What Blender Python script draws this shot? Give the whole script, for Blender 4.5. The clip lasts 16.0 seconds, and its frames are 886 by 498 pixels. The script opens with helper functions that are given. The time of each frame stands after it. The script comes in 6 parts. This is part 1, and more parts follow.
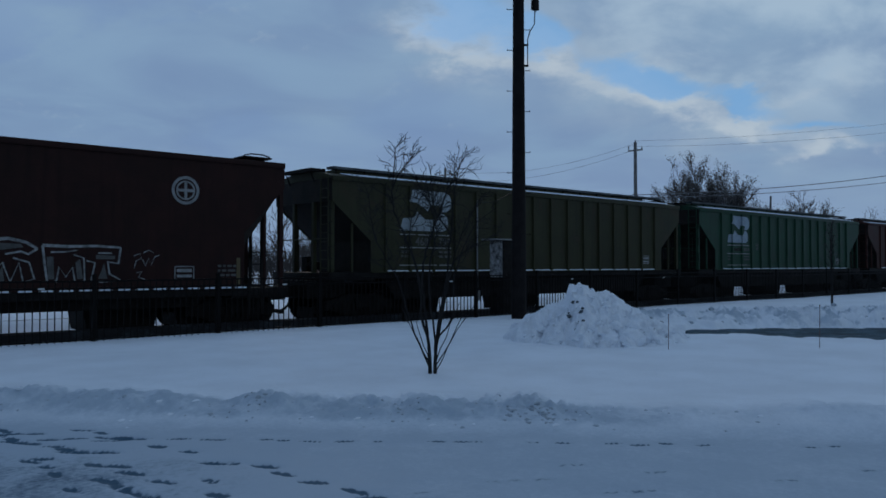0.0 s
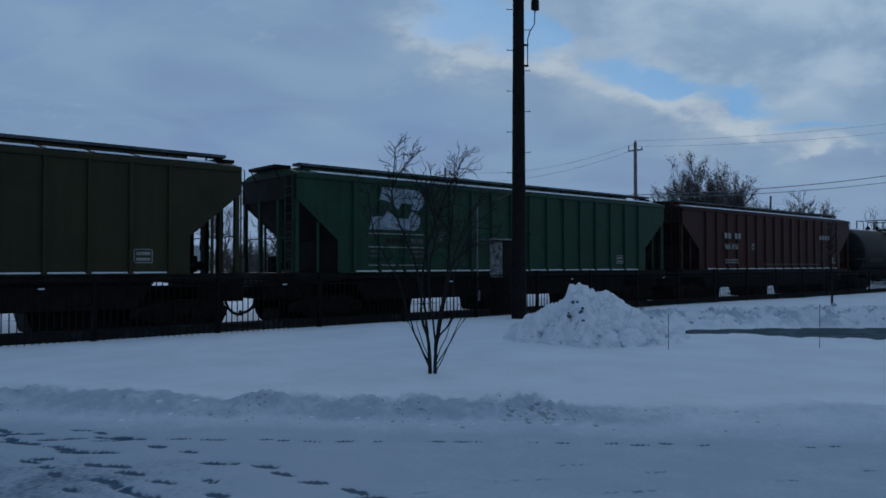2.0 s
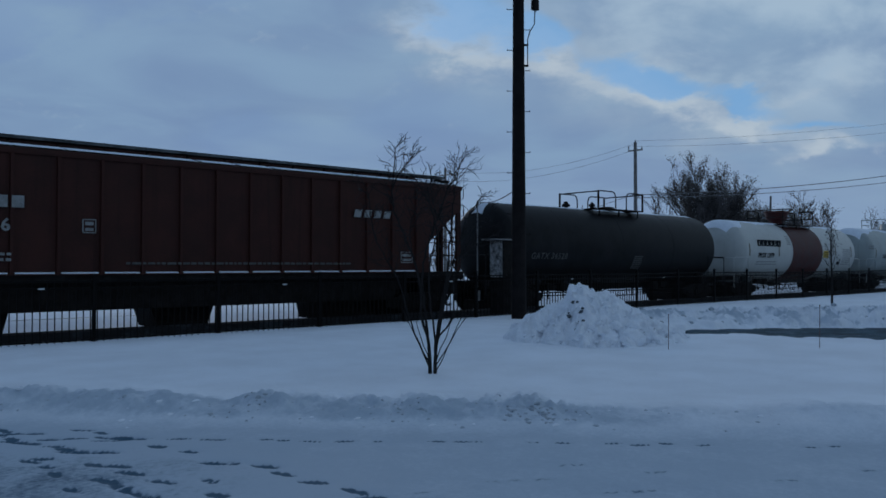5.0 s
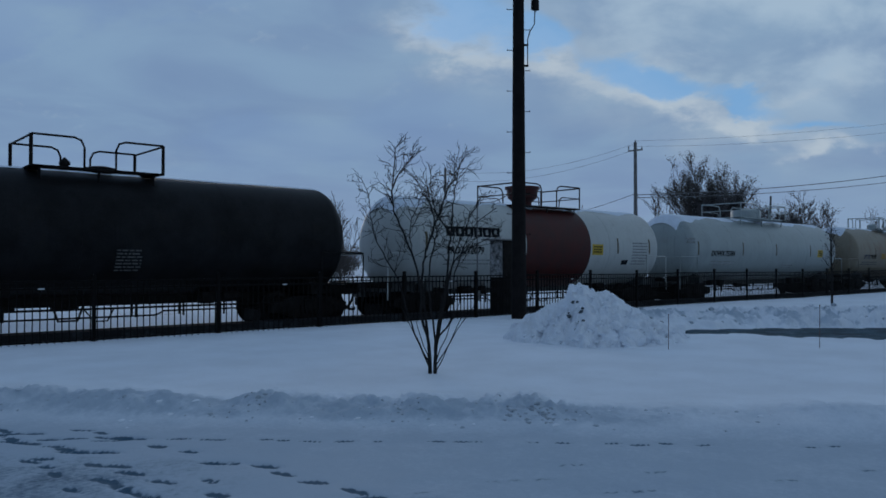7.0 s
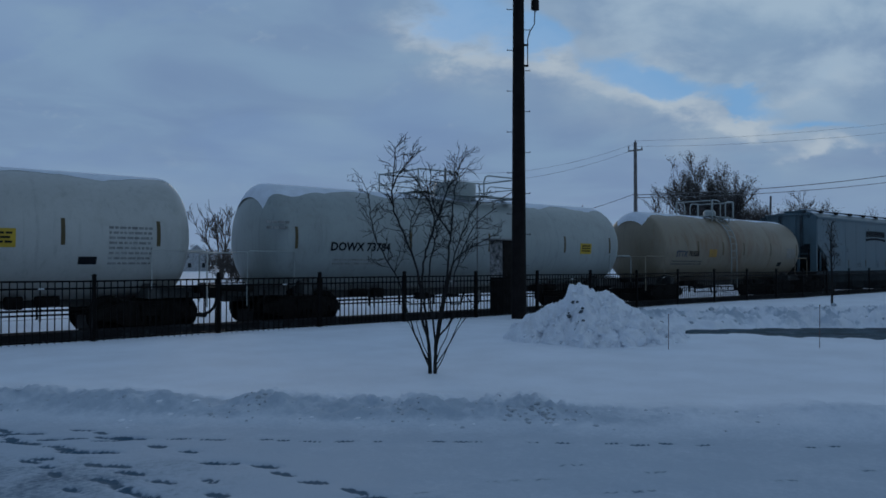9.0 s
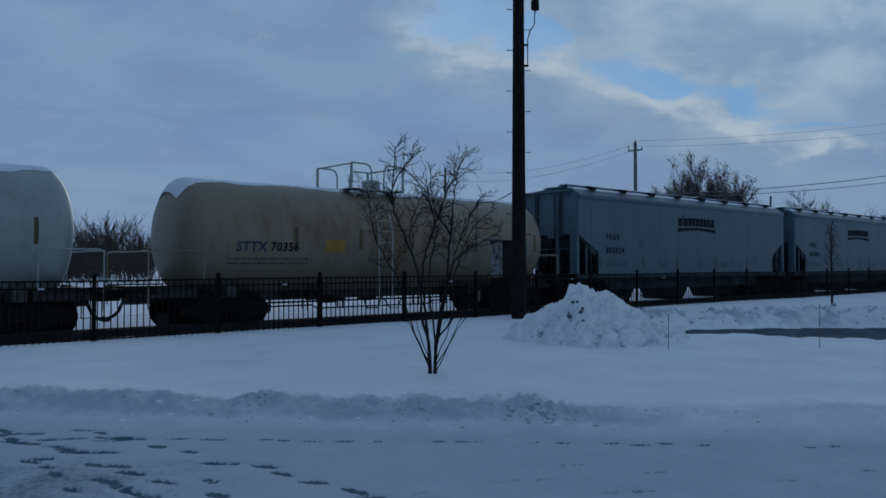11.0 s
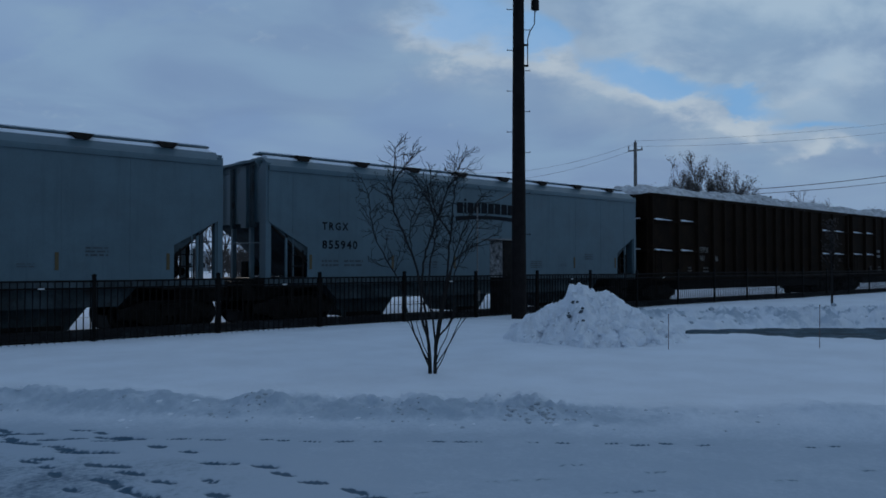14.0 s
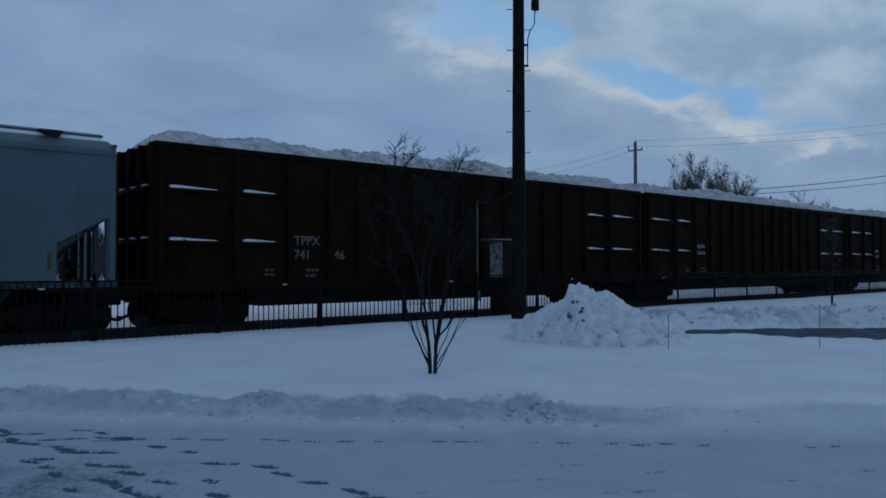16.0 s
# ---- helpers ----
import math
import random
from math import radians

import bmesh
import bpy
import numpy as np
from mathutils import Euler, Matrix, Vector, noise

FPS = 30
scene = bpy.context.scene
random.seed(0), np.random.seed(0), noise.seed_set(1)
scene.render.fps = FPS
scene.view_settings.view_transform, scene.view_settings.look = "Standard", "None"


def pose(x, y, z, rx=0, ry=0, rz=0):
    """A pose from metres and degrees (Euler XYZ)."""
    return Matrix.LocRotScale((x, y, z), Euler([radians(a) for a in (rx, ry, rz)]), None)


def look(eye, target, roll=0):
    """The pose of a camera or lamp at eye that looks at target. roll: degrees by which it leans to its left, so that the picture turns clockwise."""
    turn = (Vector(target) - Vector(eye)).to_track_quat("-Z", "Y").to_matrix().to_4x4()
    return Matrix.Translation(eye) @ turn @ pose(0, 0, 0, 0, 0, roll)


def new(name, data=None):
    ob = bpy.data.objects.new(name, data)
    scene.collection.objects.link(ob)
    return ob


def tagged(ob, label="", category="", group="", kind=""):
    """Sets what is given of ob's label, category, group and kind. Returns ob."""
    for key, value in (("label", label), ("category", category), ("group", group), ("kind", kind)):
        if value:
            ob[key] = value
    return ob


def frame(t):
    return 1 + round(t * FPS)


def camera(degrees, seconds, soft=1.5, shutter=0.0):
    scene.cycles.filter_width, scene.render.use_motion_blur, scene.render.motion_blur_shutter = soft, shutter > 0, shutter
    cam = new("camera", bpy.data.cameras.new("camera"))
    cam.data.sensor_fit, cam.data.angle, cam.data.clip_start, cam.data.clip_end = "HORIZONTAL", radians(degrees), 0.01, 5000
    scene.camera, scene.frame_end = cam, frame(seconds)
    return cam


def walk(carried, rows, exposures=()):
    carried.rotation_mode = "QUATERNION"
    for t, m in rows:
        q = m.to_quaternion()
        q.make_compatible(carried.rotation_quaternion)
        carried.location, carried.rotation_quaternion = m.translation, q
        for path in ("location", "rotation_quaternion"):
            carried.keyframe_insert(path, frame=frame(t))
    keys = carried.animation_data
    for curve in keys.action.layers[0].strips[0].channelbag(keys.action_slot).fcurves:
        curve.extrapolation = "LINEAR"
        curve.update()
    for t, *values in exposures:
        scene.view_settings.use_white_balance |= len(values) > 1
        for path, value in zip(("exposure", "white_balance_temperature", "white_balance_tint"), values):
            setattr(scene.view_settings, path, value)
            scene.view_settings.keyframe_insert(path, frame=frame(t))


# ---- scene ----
EYE = 1.42
YAW, PITCH = 41.0, 1.17          # degrees: right of the square-on line to the track, and up
SPEED = 10.25                    # metres a second, towards -X
TRACK_Y, RAIL_Z = 20.2, -0.15
DROP = 0.11                      # the rail heads lie this far below the cars' datum
cam = camera(59.56, 16.0, 1.65)
fwd = Vector((math.sin(radians(YAW)), math.cos(radians(YAW)), 0))
side = Vector((math.cos(radians(YAW)), -math.sin(radians(YAW)), 0))
eye = Vector((0, 0, EYE))
CAM = look(eye, eye + fwd + Vector((0, 0, math.tan(radians(PITCH)))))
walk(cam, [(0, CAM), (16, CAM)], [(0, 0.0), (7.3, 0.0), (8.6, -0.10), (12.3, -0.10), (14, 0.0), (16, 0.0)])


def at(lateral, depth, z=0.0):
    """A place by its depth along the view's heading and its offset to the right."""
    p = fwd * depth + side * lateral
    return Vector((p.x, p.y, z))


# ---- world and sun ----
def math_node(nt, op, a, b=None, c=None, clamp=False):
    n = nt.nodes.new("ShaderNodeMath")
    n.operation, n.use_clamp = op, clamp
    for i, v in enumerate((a, b, c)):
        if v is None:
            continue
        if isinstance(v, (int, float)):
            n.inputs[i].default_value = v
        else:
            nt.links.new(v, n.inputs[i])
    return n.outputs[0]


def mix_node(nt, fac, a, b, blend="MIX"):
    n = nt.nodes.new("ShaderNodeMix")
    n.data_type, n.blend_type = "RGBA", blend
    for sock, v in ((n.inputs[0], fac), (n.inputs[6], a), (n.inputs[7], b)):
        if isinstance(v, (int, float)):
            sock.default_value = v
        elif isinstance(v, (tuple, list)):
            sock.default_value = (*v[:3], 1)
        else:
            nt.links.new(v, sock)
    return n.outputs[2]


def noise_node(nt, vec, scale, detail=4, rough=0.55, distort=0.0):
    n = nt.nodes.new("ShaderNodeTexNoise")
    n.inputs["Scale"].default_value, n.inputs["Detail"].default_value = scale, detail
    n.inputs["Roughness"].default_value, n.inputs["Distortion"].default_value = rough, distort
    if vec is not None:
        nt.links.new(vec, n.inputs["Vector"])
    return n.outputs["Fac"]


def smooth(nt, v, lo, hi):
    n = nt.nodes.new("ShaderNodeMapRange")
    n.interpolation_type = "SMOOTHSTEP"
    nt.links.new(v, n.inputs[0])
    n.inputs[1].default_value, n.inputs[2].default_value = lo, hi
    return n.outputs[0]


SUN_ELEV, SUN_AZ = 12.0, 25.0     # degrees up, and from +Y towards +X
world = bpy.data.worlds.new("winter_sky")
scene.world = world
world.use_nodes = True
wt = world.node_tree
wt.nodes.clear()
tc = wt.nodes.new("ShaderNodeTexCoord")
sky = wt.nodes.new("ShaderNodeTexSky")
sky.sky_type, sky.sun_disc = "NISHITA", False
sky.sun_elevation, sky.sun_rotation = radians(SUN_ELEV), radians(SUN_AZ)
# direction split into tangent coordinates about the view's heading: u to the right, v up
sep = {}
for nm, ax in (("f", fwd), ("s", side), ("u", Vector((0, 0, 1)))):
    d = wt.nodes.new("ShaderNodeVectorMath")
    d.operation = "DOT_PRODUCT"
    wt.links.new(tc.outputs["Generated"], d.inputs[0])
    d.inputs[1].default_value = ax
    sep[nm] = d.outputs["Value"]
den = math_node(wt, "MAXIMUM", math_node(wt, "ABSOLUTE", sep["f"]), 0.25)
u = math_node(wt, "DIVIDE", sep["s"], den)
v = math_node(wt, "DIVIDE", sep["u"], den)
# cloud layers lie on a flat ceiling, so they crowd together towards the horizon
h = math_node(wt, "ADD", math_node(wt, "ABSOLUTE", sep["u"]), 0.12)
comb = wt.nodes.new("ShaderNodeCombineXYZ")
wt.links.new(math_node(wt, "DIVIDE", sep["s"], h), comb.inputs[0])
wt.links.new(math_node(wt, "DIVIDE", sep["f"], h), comb.inputs[1])
uv = wt.nodes.new("ShaderNodeCombineXYZ")
wt.links.new(u, uv.inputs[0])
wt.links.new(math_node(wt, "MULTIPLY", v, 1.8), uv.inputs[1])
big = noise_node(wt, comb.outputs[0], 0.55, 3, 0.5, 0.3)
mid = noise_node(wt, comb.outputs[0], 1.5, 4, 0.5, 0.5)
puff = noise_node(wt, uv.outputs[0], 7.0, 6, 0.55, 0.25)
heap = noise_node(wt, uv.outputs[0], 4.6, 5, 0.55, 0.3)
wisp = noise_node(wt, uv.outputs[0], 24.0, 4, 0.6, 0.2)
ragged = math_node(wt, "ADD", math_node(wt, "MULTIPLY", math_node(wt, "SUBTRACT", puff, 0.5), 1.15), math_node(wt, "MULTIPLY", math_node(wt, "SUBTRACT", wisp, 0.5), 0.40))


warp_u = math_node(wt, "ADD", u, math_node(wt, "ADD", math_node(wt, "MULTIPLY", math_node(wt, "SUBTRACT", heap, 0.53), 0.17), math_node(wt, "MULTIPLY", math_node(wt, "SUBTRACT", puff, 0.53), 0.12)))
lift = noise_node(wt, uv.outputs[0], 5.7, 5, 0.55, 0.4)
warp_v = math_node(wt, "ADD", v, math_node(wt, "ADD", math_node(wt, "MULTIPLY", math_node(wt, "SUBTRACT", lift, 0.51), 0.10), math_node(wt, "MULTIPLY", math_node(wt, "SUBTRACT", wisp, 0.5), 0.028)))


def hole(cu, cv, turn, ru, rv, amount, up=0.0):
    """A soft oval opening in the cloud deck, in tangents about the view's heading."""
    du, dv = math_node(wt, "SUBTRACT", warp_u, cu), math_node(wt, "SUBTRACT", math_node(wt, "ADD", warp_v, up), cv)
    c, s = math.cos(radians(turn)), math.sin(radians(turn))
    a = math_node(wt, "DIVIDE", math_node(wt, "ADD", math_node(wt, "MULTIPLY", du, c), math_node(wt, "MULTIPLY", dv, s)), ru)
    b = math_node(wt, "DIVIDE", math_node(wt, "SUBTRACT", math_node(wt, "MULTIPLY", dv, c), math_node(wt, "MULTIPLY", du, s)), rv)
    r = math_node(wt, "ADD", math_node(wt, "MULTIPLY", a, a), math_node(wt, "MULTIPLY", b, b))
    return math_node(wt, "MULTIPLY", math_node(wt, "EXPONENT", math_node(wt, "MULTIPLY", r, -1.0)), amount)


def thin(up=0.0):
    """How thin the cloud is: the chain of openings that runs down to the right, torn by the puffs."""
    total = math_node(wt, "MULTIPLY", ragged, 0.85)
    for args in ((0.020, 0.330, 0, 0.085, 0.058, 1.05), (0.115, 0.292, -8, 0.050, 0.034, 0.95), (0.190, 0.255, -25, 0.04, 0.014, 0.3), (0.270, 0.240, -22, 0.062, 0.026, 0.95),
                 (0.395, 0.206, -14, 0.080, 0.018, 0.80), (0.30, 0.300, 25, 0.09, 0.014, 0.42), (0.505, 0.172, 2, 0.090, 0.010, 0.70), (0.47, 0.245, 20, 0.10, 0.016, 0.40)):
        total = math_node(wt, "ADD", total, hole(*args, up))
    return total


here, above = thin(), thin(0.024)
glow = math_node(wt, "ADD", hole(0.16, 0.255, -6, 0.16, 0.055, 1.0), hole(0.36, 0.165, -10, 0.17, 0.045, 1.0))
# the deck: grey cloud in two layers, bluer and darker where it thickens in slanting rolls
grey = mix_node(wt, smooth(wt, mid, 0.3, 0.7), (0.180, 0.272, 0.445), (0.222, 0.338, 0.500))
roll = math_node(wt, "ADD", math_node(wt, "MULTIPLY", math_node(wt, "SUBTRACT", v, math_node(wt, "MULTIPLY", u, 0.22)), 9.0), math_node(wt, "MULTIPLY", puff, 2.6))
roll = math_node(wt, "MULTIPLY", smooth(wt, math_node(wt, "SINE", math_node(wt, "MULTIPLY", roll, 2.6)), -0.2, 1.0), smooth(wt, v, 0.05, 0.16))
grey = mix_node(wt, math_node(wt, "MULTIPLY", math_node(wt, "MULTIPLY", roll, math_node(wt, "SUBTRACT", 1.0, smooth(wt, u, -0.02, 0.16))), 0.40), grey, (0.168, 0.265, 0.480))
grey = mix_node(wt, math_node(wt, "MULTIPLY", smooth(wt, big, 0.45, 0.7), 0.5), grey, (0.270, 0.388, 0.525))
grey = mix_node(wt, math_node(wt, "MULTIPLY", smooth(wt, wisp, 0.55, 0.75), math_node(wt, "MULTIPLY", smooth(wt, heap, 0.5, 0.66), 0.30)), grey, (0.33, 0.43, 0.54))
low = smooth(wt, v, 0.0, 0.20)
grey = mix_node(wt, math_node(wt, "MULTIPLY", math_node(wt, "SUBTRACT", 1.0, low), 0.8), grey, (0.226, 0.316, 0.480))
# heaped paler cloud beyond the break
right_of = smooth(wt, math_node(wt, "ADD", u, math_node(wt, "MULTIPLY", v, 0.5)), 0.24, 0.42)
grey = mix_node(wt, math_node(wt, "MULTIPLY", math_node(wt, "MULTIPLY", right_of, smooth(wt, v, 0.13, 0.22)), 0.50), grey, (0.245, 0.355, 0.505))
pale = math_node(wt, "MULTIPLY", math_node(wt, "MULTIPLY", right_of, smooth(wt, v, 0.15, 0.24)), smooth(wt, math_node(wt, "ADD", math_node(wt, "MULTIPLY", heap, 0.5), math_node(wt, "MULTIPLY", puff, 0.5)), 0.40, 0.60))
grey = mix_node(wt, math_node(wt, "MULTIPLY", pale, 0.75), grey, (0.395, 0.51, 0.635))
blue = mix_node(wt, 0.9, sky.outputs[0], (1.15, 3.05, 5.9))
scl = wt.nodes.new("ShaderNodeVectorMath")
scl.operation = "SCALE"
wt.links.new(blue, scl.inputs[0])
scl.inputs[3].default_value = 0.112
# cloud under an opening catches the light from it; the opening itself is blue
col = mix_node(wt, math_node(wt, "MULTIPLY", math_node(wt, "MULTIPLY", glow, smooth(wt, puff, 0.25, 0.65)), 0.42), grey, (0.36, 0.445, 0.545))
lit = math_node(wt, "MULTIPLY", smooth(wt, above, 0.12, 0.95), smooth(wt, wisp, 0.10, 0.62))
col = mix_node(wt, math_node(wt, "MULTIPLY", lit, 0.66), col, (0.525, 0.585, 0.645))
col = mix_node(wt, math_node(wt, "MULTIPLY", smooth(wt, here, 0.38, 0.95), 0.82), col, scl.outputs[0])
# dusk: the cloud is thicker and darker overhead and away from the low sun
dusk = math_node(wt, "ADD", 0.74, math_node(wt, "MULTIPLY", smooth(wt, sep["f"], -0.2, 0.75), 0.26))
zenith = smooth(wt, sep["u"], 0.40, 0.95)
shade = wt.nodes.new("ShaderNodeCombineXYZ")
for k, (tone, loss) in enumerate(((0.975, 0.35), (1.0, 0.29), (1.0, 0.20))):
    overhead = math_node(wt, "SUBTRACT", 1.0, math_node(wt, "MULTIPLY", zenith, loss))
    wt.links.new(math_node(wt, "MULTIPLY", math_node(wt, "MULTIPLY", dusk, tone), overhead), shade.inputs[k])
dim = wt.nodes.new("ShaderNodeVectorMath")
dim.operation = "MULTIPLY"
wt.links.new(col, dim.inputs[0])
wt.links.new(shade.outputs[0], dim.inputs[1])
col = dim.outputs[0]
bg = wt.nodes.new("ShaderNodeBackground")
bg.inputs[1].default_value = 1.0
wt.links.new(col, bg.inputs[0])
wo = wt.nodes.new("ShaderNodeOutputWorld")
wt.links.new(bg.outputs[0], wo.inputs[0])

sun = new("sun", bpy.data.lights.new("sun", "SUN"))
sun.data.energy, sun.data.angle, sun.data.color = 0.3, radians(20), (1.0, 0.93, 0.85)
sd = Vector((math.sin(radians(SUN_AZ)) * math.cos(radians(SUN_ELEV)), math.cos(radians(SUN_AZ)) * math.cos(radians(SUN_ELEV)), math.sin(radians(SUN_ELEV))))
sun.matrix_world = look(sd * 60, (0, 0, 0))


# ---- materials ----
def material(name, base, rough=0.6, metal=0.0, dark=0.6, light=1.2, grain=30.0, blot=2.0, streak=0.0, tint=None, tint_amount=0.0,
             bump=0.02, space="Object", speck=0.0, spec=0.5):
    """A weathered surface: blotches and grain at two scales, streaks running down, a second colour where it is worn."""
    m = bpy.data.materials.new(name)
    m.use_nodes = True
    nt = m.node_tree
    bsdf = nt.nodes["Principled BSDF"]
    bsdf.inputs["Roughness"].default_value, bsdf.inputs["Metallic"].default_value = rough, metal
    bsdf.inputs["Specular IOR Level"].default_value = spec
    co = nt.nodes.new("ShaderNodeTexCoord").outputs[space]
    a = noise_node(nt, co, blot, 5, 0.6)
    g = noise_node(nt, co, grain, 3, 0.6)
    f = math_node(nt, "ADD", math_node(nt, "MULTIPLY", a, 0.7), math_node(nt, "MULTIPLY", g, 0.3))
    c = mix_node(nt, smooth(nt, f, 0.32, 0.68), tuple(x * dark for x in base), tuple(min(1, x * light) for x in base))
    if streak:
        mp = nt.nodes.new("ShaderNodeMapping")
        mp.inputs["Scale"].default_value = (7, 7, 0.35)
        nt.links.new(co, mp.inputs[0])
        st = noise_node(nt, mp.outputs[0], 1.0, 4, 0.65)
        c = mix_node(nt, math_node(nt, "MULTIPLY", smooth(nt, st, 0.5, 0.75), streak), c, tuple(x * 0.35 for x in base))
    if tint:
        tn = noise_node(nt, co, blot * 1.7, 6, 0.7, 0.6)
        c = mix_node(nt, math_node(nt, "MULTIPLY", smooth(nt, tn, 0.5, 0.72), tint_amount), c, tint)
    if speck:
        sp = noise_node(nt, co, grain * 2.2, 2, 0.5)
        c = mix_node(nt, math_node(nt, "MULTIPLY", smooth(nt, sp, 0.58, 0.7), speck), c, tuple(x * 0.3 for x in base))
    nt.links.new(c, bsdf.inputs["Base Color"])
    rr = math_node(nt, "ADD", math_node(nt, "MULTIPLY", a, 0.3), rough - 0.15, clamp=True)
    nt.links.new(rr, bsdf.inputs["Roughness"])
    b = nt.nodes.new("ShaderNodeBump")
    b.inputs["Strength"].default_value, b.inputs["Distance"].default_value = 0.5, bump
    nt.links.new(f, b.inputs["Height"])
    nt.links.new(b.outputs[0], bsdf.inputs["Normal"])
    return m


M = {}
M["snow"] = material("snow", (0.83, 0.87, 0.93), 0.75, dark=0.92, light=1.05, grain=38, blot=0.8, bump=0.035, spec=0.15)


def worn_shaded_snow():
    """Clean snow that turns to trodden, greyer snow and then to wet slush where the mask says so; on the bank's face
    the grey is also painted shade.
    """
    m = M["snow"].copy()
    m.name = "snow_slush_and_shade"
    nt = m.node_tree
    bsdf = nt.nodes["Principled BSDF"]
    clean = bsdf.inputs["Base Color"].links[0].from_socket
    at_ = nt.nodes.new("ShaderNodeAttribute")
    at_.attribute_name = "wear_shade"
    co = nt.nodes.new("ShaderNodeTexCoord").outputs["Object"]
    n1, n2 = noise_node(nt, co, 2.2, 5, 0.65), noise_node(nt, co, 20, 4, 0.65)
    wear_shade = math_node(nt, "ADD", at_.outputs["Fac"], math_node(nt, "MULTIPLY", math_node(nt, "SUBTRACT", n1, 0.5), math_node(nt, "MULTIPLY", at_.outputs["Fac"], 0.7)))
    wear_shade = math_node(nt, "ADD", wear_shade, math_node(nt, "MULTIPLY", math_node(nt, "SUBTRACT", n2, 0.5), math_node(nt, "MULTIPLY", at_.outputs["Fac"], 0.55)))
    # this grey is trodden snow on the lot and painted shade on the bank
    c = mix_node(nt, smooth(nt, wear_shade, 0.05, 0.55), clean, (0.43, 0.505, 0.585))
    c = mix_node(nt, smooth(nt, wear_shade, 0.62, 1.0), c, (0.055, 0.112, 0.165))
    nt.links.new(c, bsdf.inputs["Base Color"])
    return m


M["ground"] = worn_shaded_snow()
M["pile_snow"] = material("broken_snow", (0.84, 0.88, 0.94), 0.8, dark=0.86, light=1.05, grain=16, blot=4.5, bump=0.10, spec=0.12)
M["packed"] = material("dirty_snow", (0.40, 0.46, 0.52), 0.7, dark=0.8, light=1.1, grain=25, blot=1.2, bump=0.03, speck=0.3)
M["car_snow"] = material("thin_snow", (0.74, 0.80, 0.88), 0.75, dark=0.9, light=1.05, grain=30, blot=3, bump=0.02)
M["load"] = material("scrap_under_snow", (0.62, 0.63, 0.65), 0.85, dark=0.55, light=1.25, grain=14, blot=2.2, bump=0.05, tint=(0.11, 0.085, 0.07), tint_amount=0.75, speck=0.5)
M["asphalt"] = material("wet_asphalt", (0.040, 0.072, 0.092), 0.75, dark=0.5, light=1.5, grain=60, blot=1.4, bump=0.004, spec=0.06, tint=(0.35, 0.42, 0.50), tint_amount=0.35)
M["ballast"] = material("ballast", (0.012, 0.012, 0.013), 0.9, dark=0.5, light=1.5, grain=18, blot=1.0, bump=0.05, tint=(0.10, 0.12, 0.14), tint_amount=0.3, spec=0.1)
M["rail"] = material("rail_steel", (0.12, 0.10, 0.09), 0.45, 0.7, grain=20, bump=0.003)
M["tie"] = material("tie_wood", (0.06, 0.05, 0.04), 0.9, grain=20, blot=4)
M["fence"] = material("black_fence_paint", (0.008, 0.0075, 0.0075), 0.45, dark=0.7, light=1.3, grain=60, blot=5, bump=0.001, spec=0.04)
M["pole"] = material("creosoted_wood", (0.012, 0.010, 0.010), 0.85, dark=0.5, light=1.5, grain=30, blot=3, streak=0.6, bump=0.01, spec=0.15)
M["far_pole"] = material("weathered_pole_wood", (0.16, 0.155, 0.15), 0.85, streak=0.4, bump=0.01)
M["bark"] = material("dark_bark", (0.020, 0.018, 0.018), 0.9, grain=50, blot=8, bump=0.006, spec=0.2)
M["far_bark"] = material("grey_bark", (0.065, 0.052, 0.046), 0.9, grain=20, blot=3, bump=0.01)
# leaf colour lightened to put distance haze into the far crowns
M["dead_leaf"] = material("dry_leaf", (0.080, 0.072, 0.072), 0.85, grain=10, blot=2)
M["iron"] = material("black_iron", (0.013, 0.012, 0.0115), 0.6, 0.0, dark=0.5, light=1.6, grain=25, blot=4, bump=0.004, tint=(0.022, 0.015, 0.010), tint_amount=0.4, spec=0.05)
M["hose"] = material("rubber_hose", (0.012, 0.012, 0.012), 0.6, spec=0.2)
M["wire"] = material("weathered_wire", (0.10, 0.105, 0.115), 0.6)
M["dirty_ice"] = material("dirty_ice", (0.075, 0.095, 0.11), 0.6, dark=0.5, light=1.4, grain=20, blot=8, bump=0.01)
# grime, and so dark that it also holds the shade of hopper ends
M["grime_and_shade"] = material("grimy_shaded_dark_paint", (0.022, 0.019, 0.017), 0.75, dark=0.5, light=1.5, blot=1.5, streak=0.4, tint=(0.035, 0.024, 0.017), tint_amount=0.5, spec=0.15)
M["green"] = material("cascade_green_paint", (0.0155, 0.05, 0.029), 0.55, dark=0.7, light=1.2, blot=1.2, streak=0.45, tint=(0.034, 0.028, 0.019), tint_amount=0.35, bump=0.004, spec=0.18)
# the blue paint darkened by grime and by shade put into its colour
M["dirty_shaded_blue"] = material("grimy_shaded_blue_paint", (0.052, 0.074, 0.086), 0.7, dark=0.45, light=1.3, blot=1.6, streak=0.5, tint=(0.03, 0.024, 0.02), tint_amount=0.7, spec=0.12)
M["walkway"] = material("weathered_grating", (0.085, 0.095, 0.10), 0.7, dark=0.35, light=1.4, grain=9, blot=1.2, spec=0.2)
M["olive"] = material("faded_green_paint", (0.034, 0.034, 0.016), 0.6, dark=0.7, light=1.2, blot=0.7, streak=0.5, tint=(0.044, 0.029, 0.016), tint_amount=0.75, bump=0.004, spec=0.18)
M["brown"] = material("mineral_brown_paint", (0.024, 0.0085, 0.007), 0.6, dark=0.65, light=1.2, blot=1.2, streak=0.5, tint=(0.018, 0.009, 0.006), tint_amount=0.4, bump=0.004, spec=0.14)
